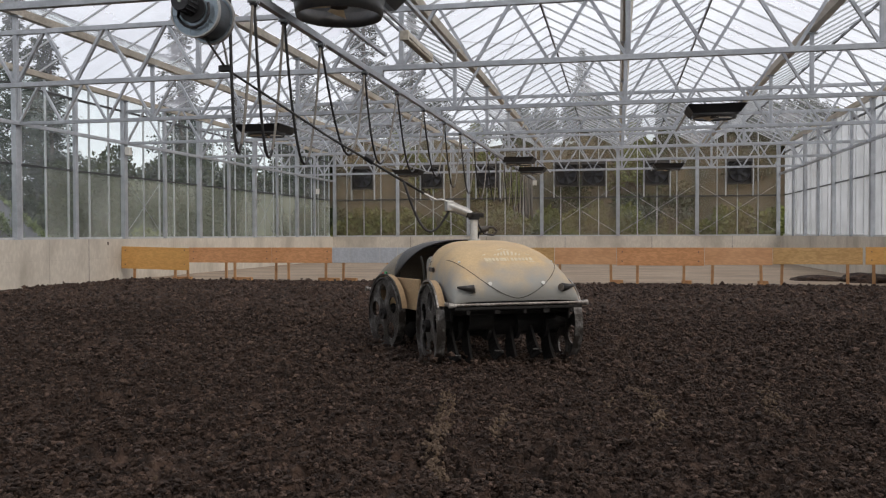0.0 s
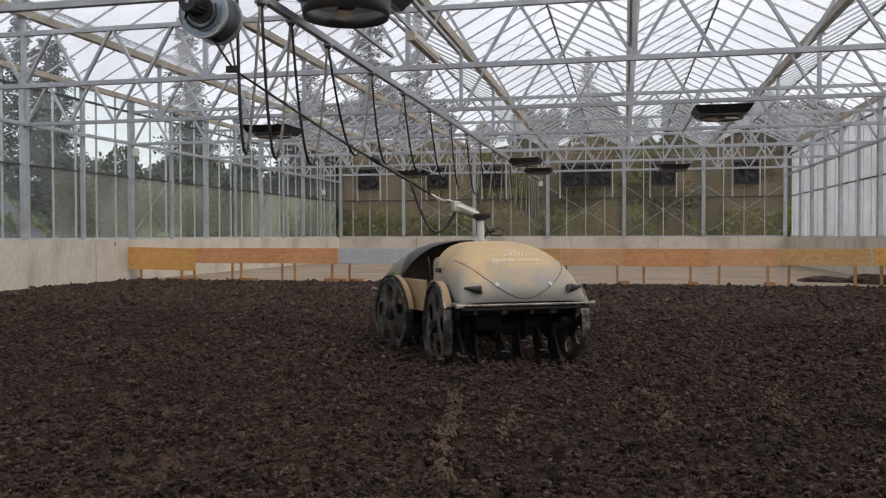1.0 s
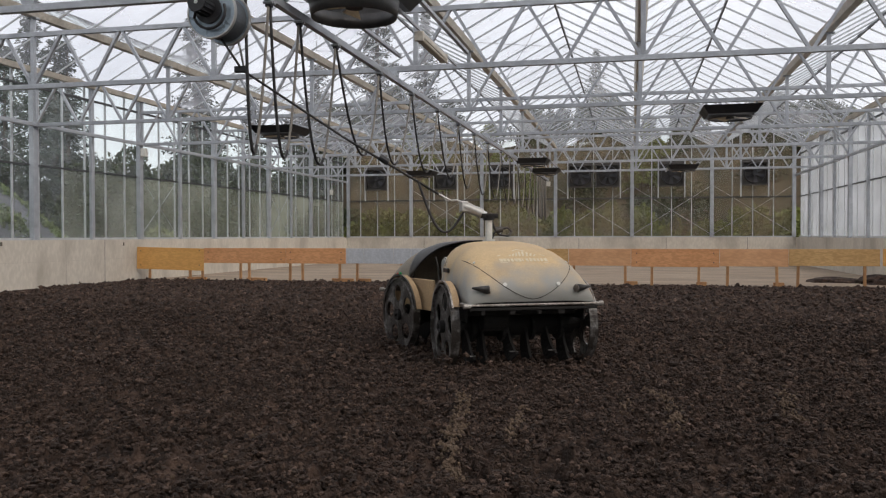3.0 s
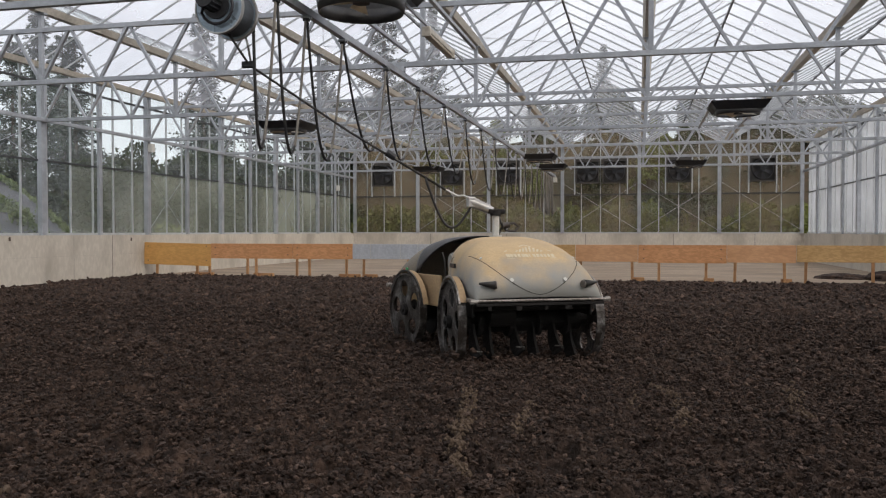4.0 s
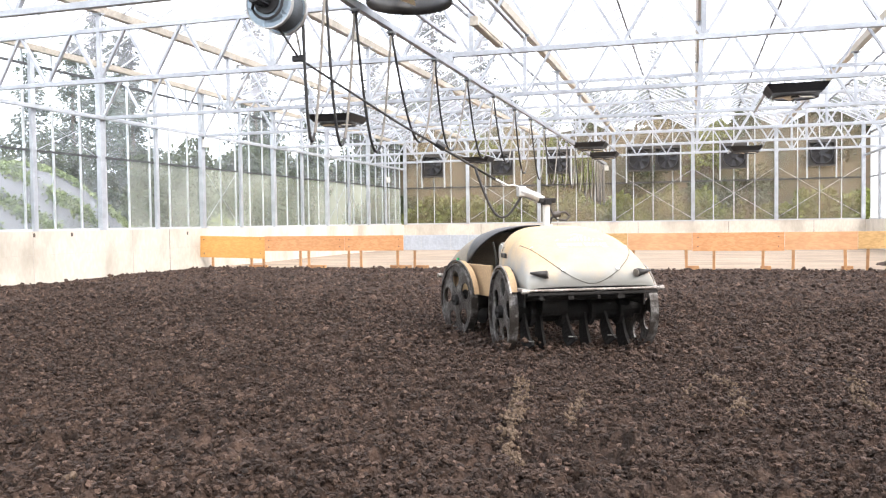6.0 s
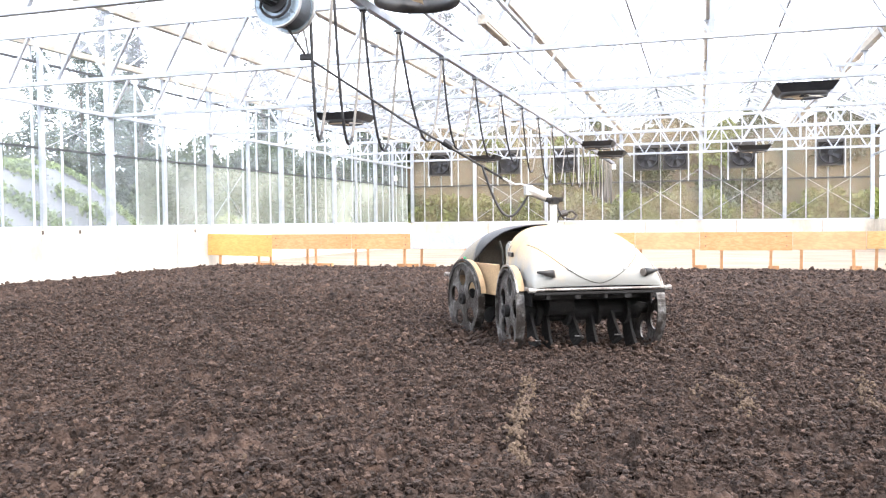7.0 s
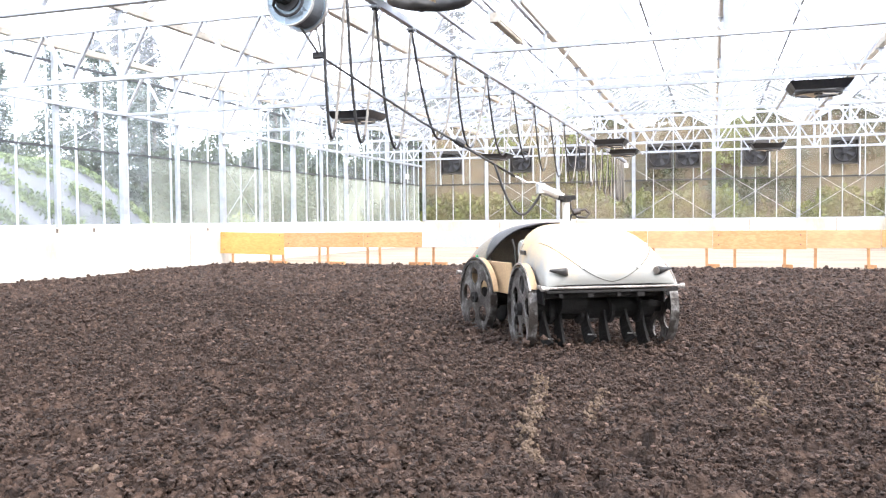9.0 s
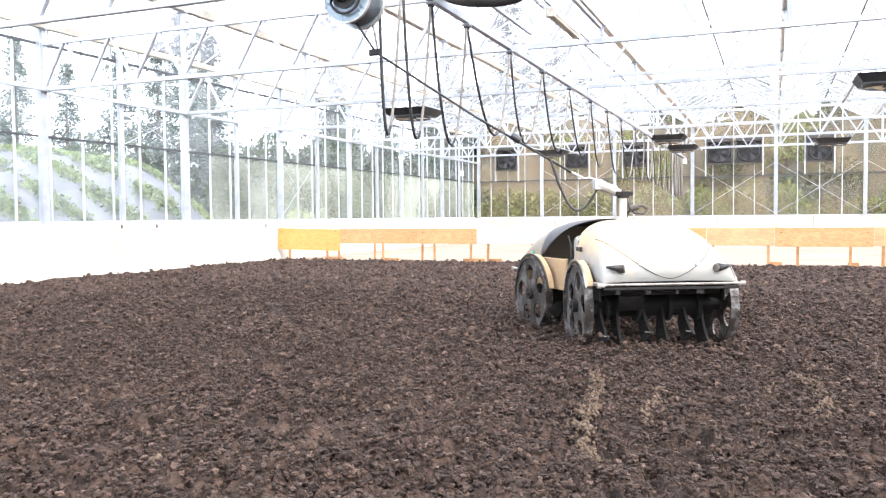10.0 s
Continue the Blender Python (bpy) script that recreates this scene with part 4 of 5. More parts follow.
# the lit half of each black loop gets its own paler colour
LITCABLE = mat("lit_side_cable", (0.24, 0.22, 0.19), 0.7, 0, (0.16, 0.145, 0.125), 9, bump=0.05)
for (ya, yb), zl in zip(zip(TROL, TROL[1:]), LOW):
    half = (yb - ya) / 2 - 0.02
    ym = (ya + yb) / 2
    sway = random.uniform(-0.05, 0.05)
    e = thing("festoon_cable", RX, ym, zl, "black rubber cable loop under the rail, one strand coloured paler as lit", "cable", "cable loops under the rail")

    def strand(s0, s1):
        pts = []
        for k in range(17):
            s = s0 + (s1 - s0) * k / 16
            f = abs(s) ** 1.9
            pts.append((sway * (1 - f), half * math.copysign(abs(s) ** 0.95, s), (zt - zl) * f))
        return pts

    part("dark_strand", tube(B(), strand(-1, 0.22), 0.015, 7), RUBBER, e, "", True)
    part("lit_strand", tube(B(), strand(0.2, 1), 0.014, 7), LITCABLE, e, "cable strand coloured paler as its lit half", True)

# reel
reel = thing("cable_reel", REEL.x, REEL.y, REEL.z, "blue-grey steel cable reel with black motor under the rail", "reel")
drum = rod(B(), (0, -0.10, 0), (0, 0.17, 0), 0.195, 40)
part("drum", drum, mat("dark_cable_drum", (0.10, 0.115, 0.13), 0.45, 0.2, (0.06, 0.065, 0.07), 8, bump=0.1), reel, "dark wound drum")
for y0, y1, r in ((-0.12, -0.10, 0.225), (0.15, 0.17, 0.225)):
    fl = rod(B(), (0, y0, 0), (0, y1, 0), r, 48)
    fo = part("flange", fl, BLUEREEL, reel, "round blue-grey steel flange")
    part("flange_lip", moved(ring_band(r - 0.01, 0.035, 0.012), Matrix.Translation((0, (y0 + y1) / 2, 0)) @ Matrix.Rotation(math.pi / 2, 4, "Z")), SILVER, fo, "bright rolled lip")
part("gear_cover", rod(B(), (-0.02, -0.12, 0.02), (-0.02, -0.145, 0.02), 0.12, 28), BLACK, reel, "black round gear cover")
motor_o = part("motor", rod(B(), (-0.03, -0.14, 0.035), (-0.03, -0.33, 0.035), 0.078, 20), BLACK, reel, "black finned motor")
part("shaft_cap", rod(B(), (-0.03, -0.33, 0.035), (-0.03, -0.335, 0.035), 0.016, 12), SILVER, motor_o, "small bright shaft end")
for k in range(14):
    t = 2 * math.pi * k / 14
    cx_, cz_ = -0.03 + 0.08 * math.cos(t), 0.035 + 0.08 * math.sin(t)
    part("fin", box(B(), (cx_ - 0.005, -0.32, cz_ - 0.005), (cx_ + 0.005, -0.16, cz_ + 0.005)), BLACK, motor_o)
part("lead", tube(B(), [(-0.09, -0.22, 0.0)] + [(0.15 * math.cos(radians(q)), -0.16, 0.15 * math.sin(radians(q))) for q in range(200, 400, 20)], 0.013), BLACK, reel, "black motor lead curving round the flange")
hg = B()
box(hg, (-0.03, 0.172, -0.02), (0.03, 0.195, RZ - REEL.z - 0.04), 0.004)
box(hg, (-0.03, -0.02, RZ - REEL.z - 0.062), (0.03, 0.24, RZ - REEL.z - 0.052))
part("hanger", hg, STEEL, reel)
# guide arm with clamp, and the taut cable to the robot
A1 = REEL + Vector((0.08, 0.29, -0.42))
tb = tagged(obj("supply_cable", tube(B(), [REEL + Vector((0.0, 0.02, -0.17)), A1, A1 + (TIP_W - A1) * 0.5 - Vector((0, 0, 0.03)), TIP_W], 0.0115, 8), RUBBER, None, "", True), "taut black supply cable from reel to robot", "cable")
gd = thing("cable_guide", *A1, "black cable guide on a bent bright steel arm below the reel", "guide")
part("arm", tube(B(), [REEL - A1 + Vector((0.05, 0.20, -0.05)), REEL - A1 + Vector((0.09, 0.24, -0.25)), Vector((0.0, 0.03, 0.03))], 0.011), SILVER, gd)
part("clamp", box(B(), (-0.07, -0.025, -0.025), (0.05, 0.025, 0.035), 0.01), BLACK, gd)
kn = A1 + (TIP_W - A1) * 0.71
e = thing("cable_joint", *kn, "black coupling sleeve on the supply cable", "coupling")
part("sleeve", rod(B(), -(TIP_W - A1).normalized() * 0.05, (TIP_W - A1).normalized() * 0.05, 0.035, 12), BLACK, e)
kh = A1 + (TIP_W - A1) * 0.89
sag = [kh + (SAG_W - kh) * (k / 14) - Vector((0, 0, 0.33 * math.sin(math.pi * k / 14))) for k in range(15)]
tagged(obj("slack_hose", tube(B(), sag, 0.013, 8), RUBBER, None, "", True), "slack black hose drooping to the swivel arm", "hose")


# ---- ceiling circulation fans ----
def dish(b, r0, z0, r1, z1, n=36, t=0.012):
    rows = [[b.verts.new((r * math.cos(2 * math.pi * k / n), r * math.sin(2 * math.pi * k / n), z)) for k in range(n)] for r, z in ((r0, z0), (r1, z1), (r1 - t, z1), (r0 - t, z0))]
    for i in range(4):
        p, q = rows[i], rows[(i + 1) % 4]
        for k in range(n):
            b.faces.new((p[k], p[(k + 1) % n], q[(k + 1) % n], q[k]))
    return b


def ceiling_fan(x, y, z, label, size=1.0):
    z += 0.06
    e = thing("ceiling_fan", x, y, z, label, "fan", "circulation fans under the trusses")
    top = B()
    rows = []
    for s, zz in ((0.58, 0.19), (0.58, 0.17), (0.47, 0.02)):
        rows.append([top.verts.new((sx * s, sy * s, zz)) for sx, sy in ((-1, -1), (1, -1), (1, 1), (-1, 1))])
    for p, q in zip(rows, rows[1:]):
        for k in range(4):
            top.faces.new((p[k], p[(k + 1) % 4], q[(k + 1) % 4], q[k]))
    bmesh.ops.solidify(top, geom=list(top.faces), thickness=0.01)
    part("hood", top, FANBLK, e, "square black plastic fan hood")
    part("shroud", dish(B(), 0.47, 0.03, 0.44, -0.14 if y < 10 else -0.05), FANBLK, e, "round black fan shroud", True)
    part("motor", rod(B(), (0, 0, -0.04), (0, 0, 0.16), 0.09, 18), BLACK, e)
    sp = B()
    for k in range(3):
        t = 2 * math.pi * k / 3
        bar(sp, (0, 0, 0.14), (0.46 * math.cos(t), 0.46 * math.sin(t), 0.12), 0.03, 0.02)
    part("spider", sp, BLACK, e)
    for k in range(4):
        t = 2 * math.pi * k / 4 + 0.4
        bl = B()
        c, s = math.cos(t), math.sin(t)
        q = [(0.08, -0.05, -0.03), (0.40, -0.10, -0.05), (0.40, 0.10, 0.02), (0.08, 0.05, 0.0)]
        vs = [bl.verts.new((c * a - s * b_, s * a + c * b_, zz)) for a, b_, zz in q]
        bl.faces.new(vs)
        bmesh.ops.solidify(bl, geom=list(bl.faces), thickness=0.006)
        part("blade", bl, PALEBLADE, e)
    ends = [(max(t for t in TY if t <= y) - y) / size, (min(t for t in TY if t > y) - y) / size]
    up = (ZB - 0.035 - z) / size
    for sx in (-1, 1):
        part("support_rail", box(B(), (sx * 0.50 - 0.025, ends[0], 0.205), (sx * 0.50 + 0.025, ends[1], 0.25), 0.004), STEEL, e)
        for q in ends:
            part("hanger", box(B(), (sx * 0.50 - 0.02, q - 0.02, 0.248), (sx * 0.50 + 0.02, q + 0.02, max(up, 0.26)), 0.003), STEEL, e)
    e.scale = (size, size, size)
    return e


FANBLK = mat("dusty_fan_plastic", (0.028, 0.030, 0.036), 0.45, 0, (0.046, 0.045, 0.045), 5, fine_scale=30, fine=(0.07, 0.063, 0.054), bump=0.05)
PALEBLADE = mat("dusty_fan_blade", (0.60, 0.52, 0.40), 0.5, 0.1, (0.42, 0.35, 0.26), 6, bump=0.05)
for x, y, lab in ((-2.79, 8.15, "black plastic circulation fan hung under the trusses"), (1.74, 15.9, "black plastic circulation fan hung under the trusses"),
                  (-7.33, 16.56, "black plastic circulation fan hung under the trusses"), (-7.4, 29.1, "black circulation fan far down the hall"),
                  (-2.94, 25.2, "black circulation fan far down the hall"), (-2.94, 29.0, "black circulation fan far down the hall"), (1.65, 28.6, "black circulation fan far down the hall")):
    ceiling_fan(x, y, ZB - (0.10 if y < 10 else 0.33), lab, 1.0 if y < 10 else 0.86)

# tube lamp under the first truss bay
tl = thing("tube_lamp", -2.4, 9.95, ZB - 0.08, "dusty beige unlit tube lamp hung along a thin rail", "lamp")
part("housing", box(B(), (-0.05, -0.62, -0.05), (0.05, 0.62, 0.02), 0.015), GUTTER, tl)
part("diffuser", box(B(), (-0.045, -0.60, -0.085), (0.045, 0.60, -0.05), 0.018), mat("yellowed_diffuser", (0.62, 0.56, 0.44), 0.4, bump=0.02), tl, "yellowed plastic diffuser")
for sy in (-0.63, 0.63):
    part("end_cap", box(B(), (-0.055, sy - 0.02, -0.09), (0.055, sy + 0.02, 0.025), 0.01), GUTTER, tl)
part("hanger_rail", box(B(), (-0.012, -2.4, 0.03), (0.012, 1.45, 0.062)), STEEL, tl)


# ---- exhaust fans in the far gable ----
def exhaust_fan(x, z, sides=(-0.53, 0.53)):
    e = thing("exhaust_fan", x, YB - 0.08, z, "square black exhaust fan with round shroud in the gable glazing", "fan", "exhaust fans in the far gable")
    fr_ = B()
    for lo, hi in (((-0.5, -0.12, 0.42), (0.5, 0.08, 0.55)), ((-0.5, -0.12, -0.5), (0.5, 0.08, -0.44)), ((-0.5, -0.12, -0.44), (-0.45, 0.08, 0.42)), ((0.45, -0.12, -0.44), (0.5, 0.08, 0.42))):
        box(fr_, lo, hi)
    part("frame", fr_, FANBOX, e)
    part("back_plate", box(B(), (-0.45, 0.05, -0.44), (0.45, 0.07, 0.42)), FANBOX, e)
    rg = moved(dish(B(), 0.43, 0.0, 0.40, 0.14, 32), Matrix.Rotation(math.pi / 2, 4, "X"))
    part("shroud", rg, DARKSH, e, "", True)
    for k in range(6):
        t = 2 * math.pi * k / 6 + x
        b = B()
        c, s = math.cos(t), math.sin(t)
        vs = [b.verts.new((c * a - s * d, yy, s * a + c * d)) for a, d, yy in ((0.08, -0.05, -0.02), (0.38, -0.11, -0.05), (0.38, 0.08, 0.02), (0.08, 0.04, 0.0))]
        b.faces.new(vs)
        bmesh.ops.solidify(b, geom=list(b.faces), thickness=0.006)
        part("blade", b, DARKSH, e)
    part("hub", rod(B(), (0, -0.09, 0), (0, 0.04, 0), 0.09, 16), BLACK, e)
    for sx in sides:
        part("mount", box(B(), (sx - 0.025, -0.06, ZM - z), (sx + 0.025, 0.03, 0.55)), ALU, e)
    return e


# black boxes coloured greyer: reflections off the gable glass are in the colour
FANBOX = mat("reflection_greyed_fan_box", (0.045, 0.043, 0.042), 0.55, 0, (0.07, 0.062, 0.05), 4, bump=0.05)
DARKSH = mat("dark_grey_fan_metal", (0.10, 0.10, 0.105), 0.45, 0.3, bump=0.05)
for x in (-11.17, -7.99, -5.5, -2.13, -1.0, 1.6, 4.86):
    exhaust_fan(x, 3.62, (-0.53,) if x == -2.13 else (0.53,) if x == -1.0 else (-0.53, 0.53))

# small boxes on the posts
for x, y, z, s in ((XL + 0.10, TY[6], 3.30, 0.13), (XL + 0.10, 33.645, 2.95, 0.12)):
    b = B()
    box(b, (-0.06, -s / 2, -0.10), (0.08, s / 2, 0.12), 0.015)
    o = obj("junction_box", b, WHITEP)
    o.location = (x - 0.08, y, z)
    tagged(o, "small pale grey junction box on a wall post", "box", "junction boxes on the posts")
ANCHOR = mat("rusty_anchor", (0.12, 0.09, 0.07), 0.8, 0.2, bump=0.2)
for y in (13.5, 14.55, 18.75):
    o = obj("wall_anchor", box(B(), (0, -0.025, -0.04), (0.012, 0.025, 0.04), 0.004), ANCHOR)
    o.location = (XL, y, 0.90 if y > 18 else 0.94)
    tagged(o, "small rusty anchor plate in the concrete wall", "anchor", "anchors in the wall")


# ---- outside ----
GRASS = mat("rough_grass_ground", (0.075, 0.10, 0.035), 0.9, 0, (0.05, 0.055, 0.025), 0.5, fine_scale=8, fine=(0.10, 0.085, 0.04), bump=0.4, bump_scale=6)
FABRIC = mat("grey_geotextile", (0.17, 0.166, 0.19), 0.85, 0, (0.13, 0.127, 0.143), 1.2, fine_scale=12, fine=(0.08, 0.08, 0.085), bump=0.15, bump_scale=8)
BANK = mat("brown_earth_bank", (0.105, 0.070, 0.043), 0.95, 0, (0.026, 0.021, 0.013), 0.45, 0.40, 0.60, fine_scale=6, fine=(0.05, 0.05, 0.025), fine_amount=0.6, bump=0.5, bump_scale=5)
BARK = mat("spruce_bark", (0.10, 0.075, 0.055), 0.9, 0, (0.06, 0.045, 0.035), 8, bump=0.4)


def leaf(name, a, b):
    m = mat(name, a, 0.6, 0, b, 2.0, fine_scale=15, bump=0, per_object=0.18)
    return m


SPRUCE = leaf("spruce_needles", (0.042, 0.062, 0.040), (0.026, 0.042, 0.028))
LEAFY = leaf("broad_leaves", (0.052, 0.072, 0.028), (0.030, 0.045, 0.018))
SHRUBBY = leaf("light_shrub_leaves", (0.23, 0.25, 0.07), (0.10, 0.13, 0.035))
HERB = leaf("young_ground_plants", (0.19, 0.23, 0.085), (0.11, 0.15, 0.055))

structure("ground", box(B(), (-400, -300, -0.8), (400, 500, -0.42)), GRASS, "rough grass ground round the glasshouse", "ground")


def smooth(t):
    t = np.clip(t, 0, 1)
    return t * t * (3 - 2 * t)


def mound_h(x, y):
    return 3.2 * smooth((-13.4 - x) / 3.8) * (1 - smooth((y - 18.2) / 6.2)) + 0.12 * np.sin(x * 1.3) * np.sin(y * 0.9) - 0.45


def bank_h(x, y):
    return (6.5 + 0.2 * np.sin(x * 0.45) + 0.15 * np.sin(x * 1.3 + 2)) * smooth((y - 38.0) / 7.0) * smooth((x + 21) / 6) + 0.35 * np.sin(x * 0.7 + 1) * np.sin(y * 0.5) * smooth((y - 38.5) / 4) - 0.45


def field(name, fn, x0, x1, y0, y1, step, material, label, category):
    nx_, ny_ = int((x1 - x0) / step) + 1, int((y1 - y0) / step) + 1
    gx, gy = np.meshgrid(np.linspace(x0, x1, nx_), np.linspace(y0, y1, ny_))
    z = fn(gx, gy)
    b = B()
    vs = [[b.verts.new((gx[j, i], gy[j, i], z[j, i])) for i in range(nx_)] for j in range(ny_)]
    for j in range(ny_ - 1):
        for i in range(nx_ - 1):
            b.faces.new((vs[j][i], vs[j][i + 1], vs[j + 1][i + 1], vs[j + 1][i]))
    return structure(name, b, material, label, category, True)


field("embankment", mound_h, -40, -13.6, -25, 26, 0.6, FABRIC, "embankment covered with grey geotextile and strips of green plants", "slope")
field("earth_bank", bank_h, -60, 60, 37.4, 62, 0.8, BANK, "steep brown earth bank behind the far gable", "slope")


def leaf_mesh(name, quads):
    """One mesh of many small leaf quads: rows of (centre, size, direction)."""
    n = len(quads)
    co = np.zeros((n * 4, 3))
    for i, (c, s, d, w) in enumerate(quads):
        d = Vector(d).normalized()
        t = d.cross(Vector((random.uniform(-1, 1), random.uniform(-1, 1), random.uniform(-0.3, 1)))).normalized()
        c = Vector(c)
        co[i * 4:i * 4 + 4] = [c - t * w, c + d * s * 0.5 - t * w * 1.1, c + d * s, c + d * s * 0.4 + t * w]
    me = bpy.data.meshes.new(name)
    me.from_pydata(co.tolist(), [], [tuple(range(i * 4, i * 4 + 4)) for i in range(n)])
    return me


def spruce(h, seed):
    """Trunk with whorls of drooping boughs that carry needle sprays."""
    random.seed(seed)
    tr = B()
    rod(tr, (0, 0, 0), (0, 0, h), 0.02 * h, 8, 0.01)
    quads = []
    n = int(h * 3.8)
    for k in range(n):
        f = k / n
        z = h * (0.06 + 0.93 * f)
        reach = h * 0.21 * (1 - f) ** 0.8 * random.uniform(0.5, 1.25) + 0.12
        for j in range(random.randint(4, 6)):
            t = random.uniform(0, 2 * math.pi)
            r = reach * random.uniform(0.6, 1.1)
            drop = random.uniform(0.15, 0.42)
            steps = max(4, int(r * 7))
            for i in range(steps):
                q = (i + 0.6) / steps
                p = Vector((math.cos(t) * r * q, math.sin(t) * r * q, z - drop * r * q + 0.18 * r * q * q))
                for _ in range(6):
                    d = Vector((math.cos(t) + random.uniform(-0.9, 0.9), math.sin(t) + random.uniform(-0.9, 0.9), random.uniform(-0.9, 0.1)))
                    quads.append((p + Vector([random.uniform(-0.14, 0.14) for _ in range(3)]), random.uniform(0.12, 0.28), d, random.uniform(0.022, 0.05)))
    return tr, leaf_mesh("crown", quads)


def leafy(h, spread, seed, dens=900):
    random.seed(seed)
    tr = B()
    rod(tr, (0, 0, 0), (0.05, 0, h * 0.55), 0.03 * h, 8, 0.012 * h)
    blobs = []
    for k in range(9):
        t = random.uniform(0, 6.28)
        c = Vector((math.cos(t) * spread * random.uniform(0.1, 0.7), math.sin(t) * spread * random.uniform(0.1, 0.7), h * random.uniform(0.3, 0.85)))
        rod(tr, (0.02, 0, h * 0.3), c, 0.012 * h, 6, 0.004 * h)
        blobs.append((c, spread * random.uniform(0.25, 0.5)))
    quads = []
    for _ in range(dens):
        c, r = random.choice(blobs)
        d = Vector((random.gauss(0, 1), random.gauss(0, 1), random.gauss(0, 1))).normalized()
        p = c + d * r * random.uniform(0.55, 1.08)
        p.z = max(p.z, 0.05)
        quads.append((p, random.uniform(0.1, 0.24), d + Vector((0, 0, random.uniform(-1, 0.6))), random.uniform(0.04, 0.09)))
    return tr, leaf_mesh("crown", quads)


def plant_kind(name, made, leafmat, label, category, group):
    e = thing(name, 0, 0, -50, label, category, group)
    part("trunk", made[0], BARK, e)
    me = made[1]
    me.materials.append(leafmat)
    o = new("crown", me)
    o.parent = e
    return e


spruces = [plant_kind("spruce_tree", spruce(h, s), SPRUCE, "tall dark green spruce outside the glasshouse", "tree", "spruces outside") for h, s in ((10.0, 3), (12.5, 4), (8.0, 5))]
leafies = [plant_kind("broadleaf_tree", leafy(h, sp, s, d), LEAFY, "leafy green tree outside the glass", "tree", "leafy trees outside") for h, sp, s, d in ((5.0, 2.4, 6, 4200), (6.5, 2.8, 7, 5000))]
shrub = plant_kind("shrub", leafy(1.9, 1.1, 8, 1500), SHRUBBY, "light green shrub at the foot of the earth bank", "shrub", "shrubs along the far gable")
bush = plant_kind("bush", leafy(1.8, 1.2, 14, 1500), LEAFY, "dark green bush growing on the earth bank", "bush", "bushes on the earth bank")
random.seed(12)


def ground_z(x, y):
    if y > 37.4:
        return float(bank_h(np.array(x), np.array(y)))
    if x < -13.6 and y < 26:
        return float(mound_h(np.array(x), np.array(y)))
    return -0.42


used = set()


def plant(kind, x, y, s):
    z = ground_z(x, y) - 0.05
    m = Matrix.LocRotScale((x, y, z), Euler((0, 0, random.uniform(0, 6.28))), (s, s, s * random.uniform(0.92, 1.1)))
    if kind not in used:
        used.add(kind)
        kind.matrix_world = m
        return
    c = copy_thing(kind, Matrix.Identity(4))
    c.matrix_world = m


for k, x, y, s in ((0, -22, 27, 0.98), (1, -23.5, 31, 0.85), (0, -26, 25, 0.80), (2, -27.5, 22.5, 0.85), (1, -22, 39, 1.02), (0, -20, 41.5, 0.9), (1, -15, 48, 0.9),
                   (0, -12.5, 50, 0.85), (2, -24.5, 28.5, 1.1), (1, -2.4, 57, 0.62), (2, -30, 18, 0.7), (1, -28, 36, 1.0), (0, -31, 27, 0.9), (2, -18, 46, 1.2),
                   (0, -34, 22, 0.85), (0, -25, 45, 1.1), (2, -29, 31, 1.25)):
    plant(spruces[k], x, y, s)
for k, x, y, s in ((0, -18.5, 26.5, 0.75), (1, -19.5, 28, 0.8), (0, -18, 31, 0.9), (1, -18.5, 34.5, 0.9), (0, -17.5, 37.5, 0.9), (0, -21, 33, 1.1), (1, -16.5, 42, 0.9),
                   (0, -17.2, 27.5, 0.7), (1, -26.5, 27, 0.9), (0, -19.5, 37, 1.1), (1, -10, 47, 0.5), (0, -6.5, 48, 0.45), (1, -3, 47.5, 0.4), (0, 1, 48, 0.4), (0, 6, 48, 0.45), (1, 9, 47, 0.45), (0, -13, 47, 0.6), (1, 13, 40, 0.9), (0, 14, 33, 0.9), (0, 16, 27, 1.0),
                   (0, -16.6, 33, 0.6), (1, -12, 48, 0.5), (0, -4.4, 49, 0.5), (0, 3.2, 49, 0.45), (1, 10.5, 48, 0.45), (0, -14.2, 48, 0.7), (0, -18.8, 40.5, 1.0), (1, -21.5, 43, 0.9), (0, -17.5, 44.5, 1.0), (1, -24, 26, 0.85), (0, -22.5, 29.5, 1.0), (0, -16.2, 30, 0.55), (0, -16.4, 36, 0.6), (0, -25, 23, 0.9),
                   (0, -17.6, 25.2, 0.8), (1, -17.9, 29.2, 0.75), (0, -18.6, 32.6, 0.9), (1, -18.2, 36.2, 0.8), (0, -19.6, 38.6, 1.0), (1, -17.8, 39.6, 0.75), (0, -20.6, 35.2, 1.05), (1, -20.2, 31.0, 0.85), (0, -16.5, 40.5, 0.8), (1, -15.2, 42.2, 0.7)):
    plant(leafies[k], x, y, s)
for i in range(40):
    plant(shrub, -13 + i * 0.52 + random.uniform(-0.4, 0.4), 37.3 + random.uniform(-0.2, 1.5), random.uniform(0.5, 1.5))
for i in range(26):
    plant(shrub, random.uniform(-16, 12), random.uniform(38.7, 44.5), random.uniform(0.45, 1.1))
for i in range(26):
    plant(bush, random.uniform(-16, 12), random.uniform(38.7, 45), random.uniform(0.6, 1.4))
for i in range(14):
    plant(shrub, -15.0 + random.uniform(-0.6, 0.3), 23.5 + i * 0.85, random.uniform(0.5, 0.95))

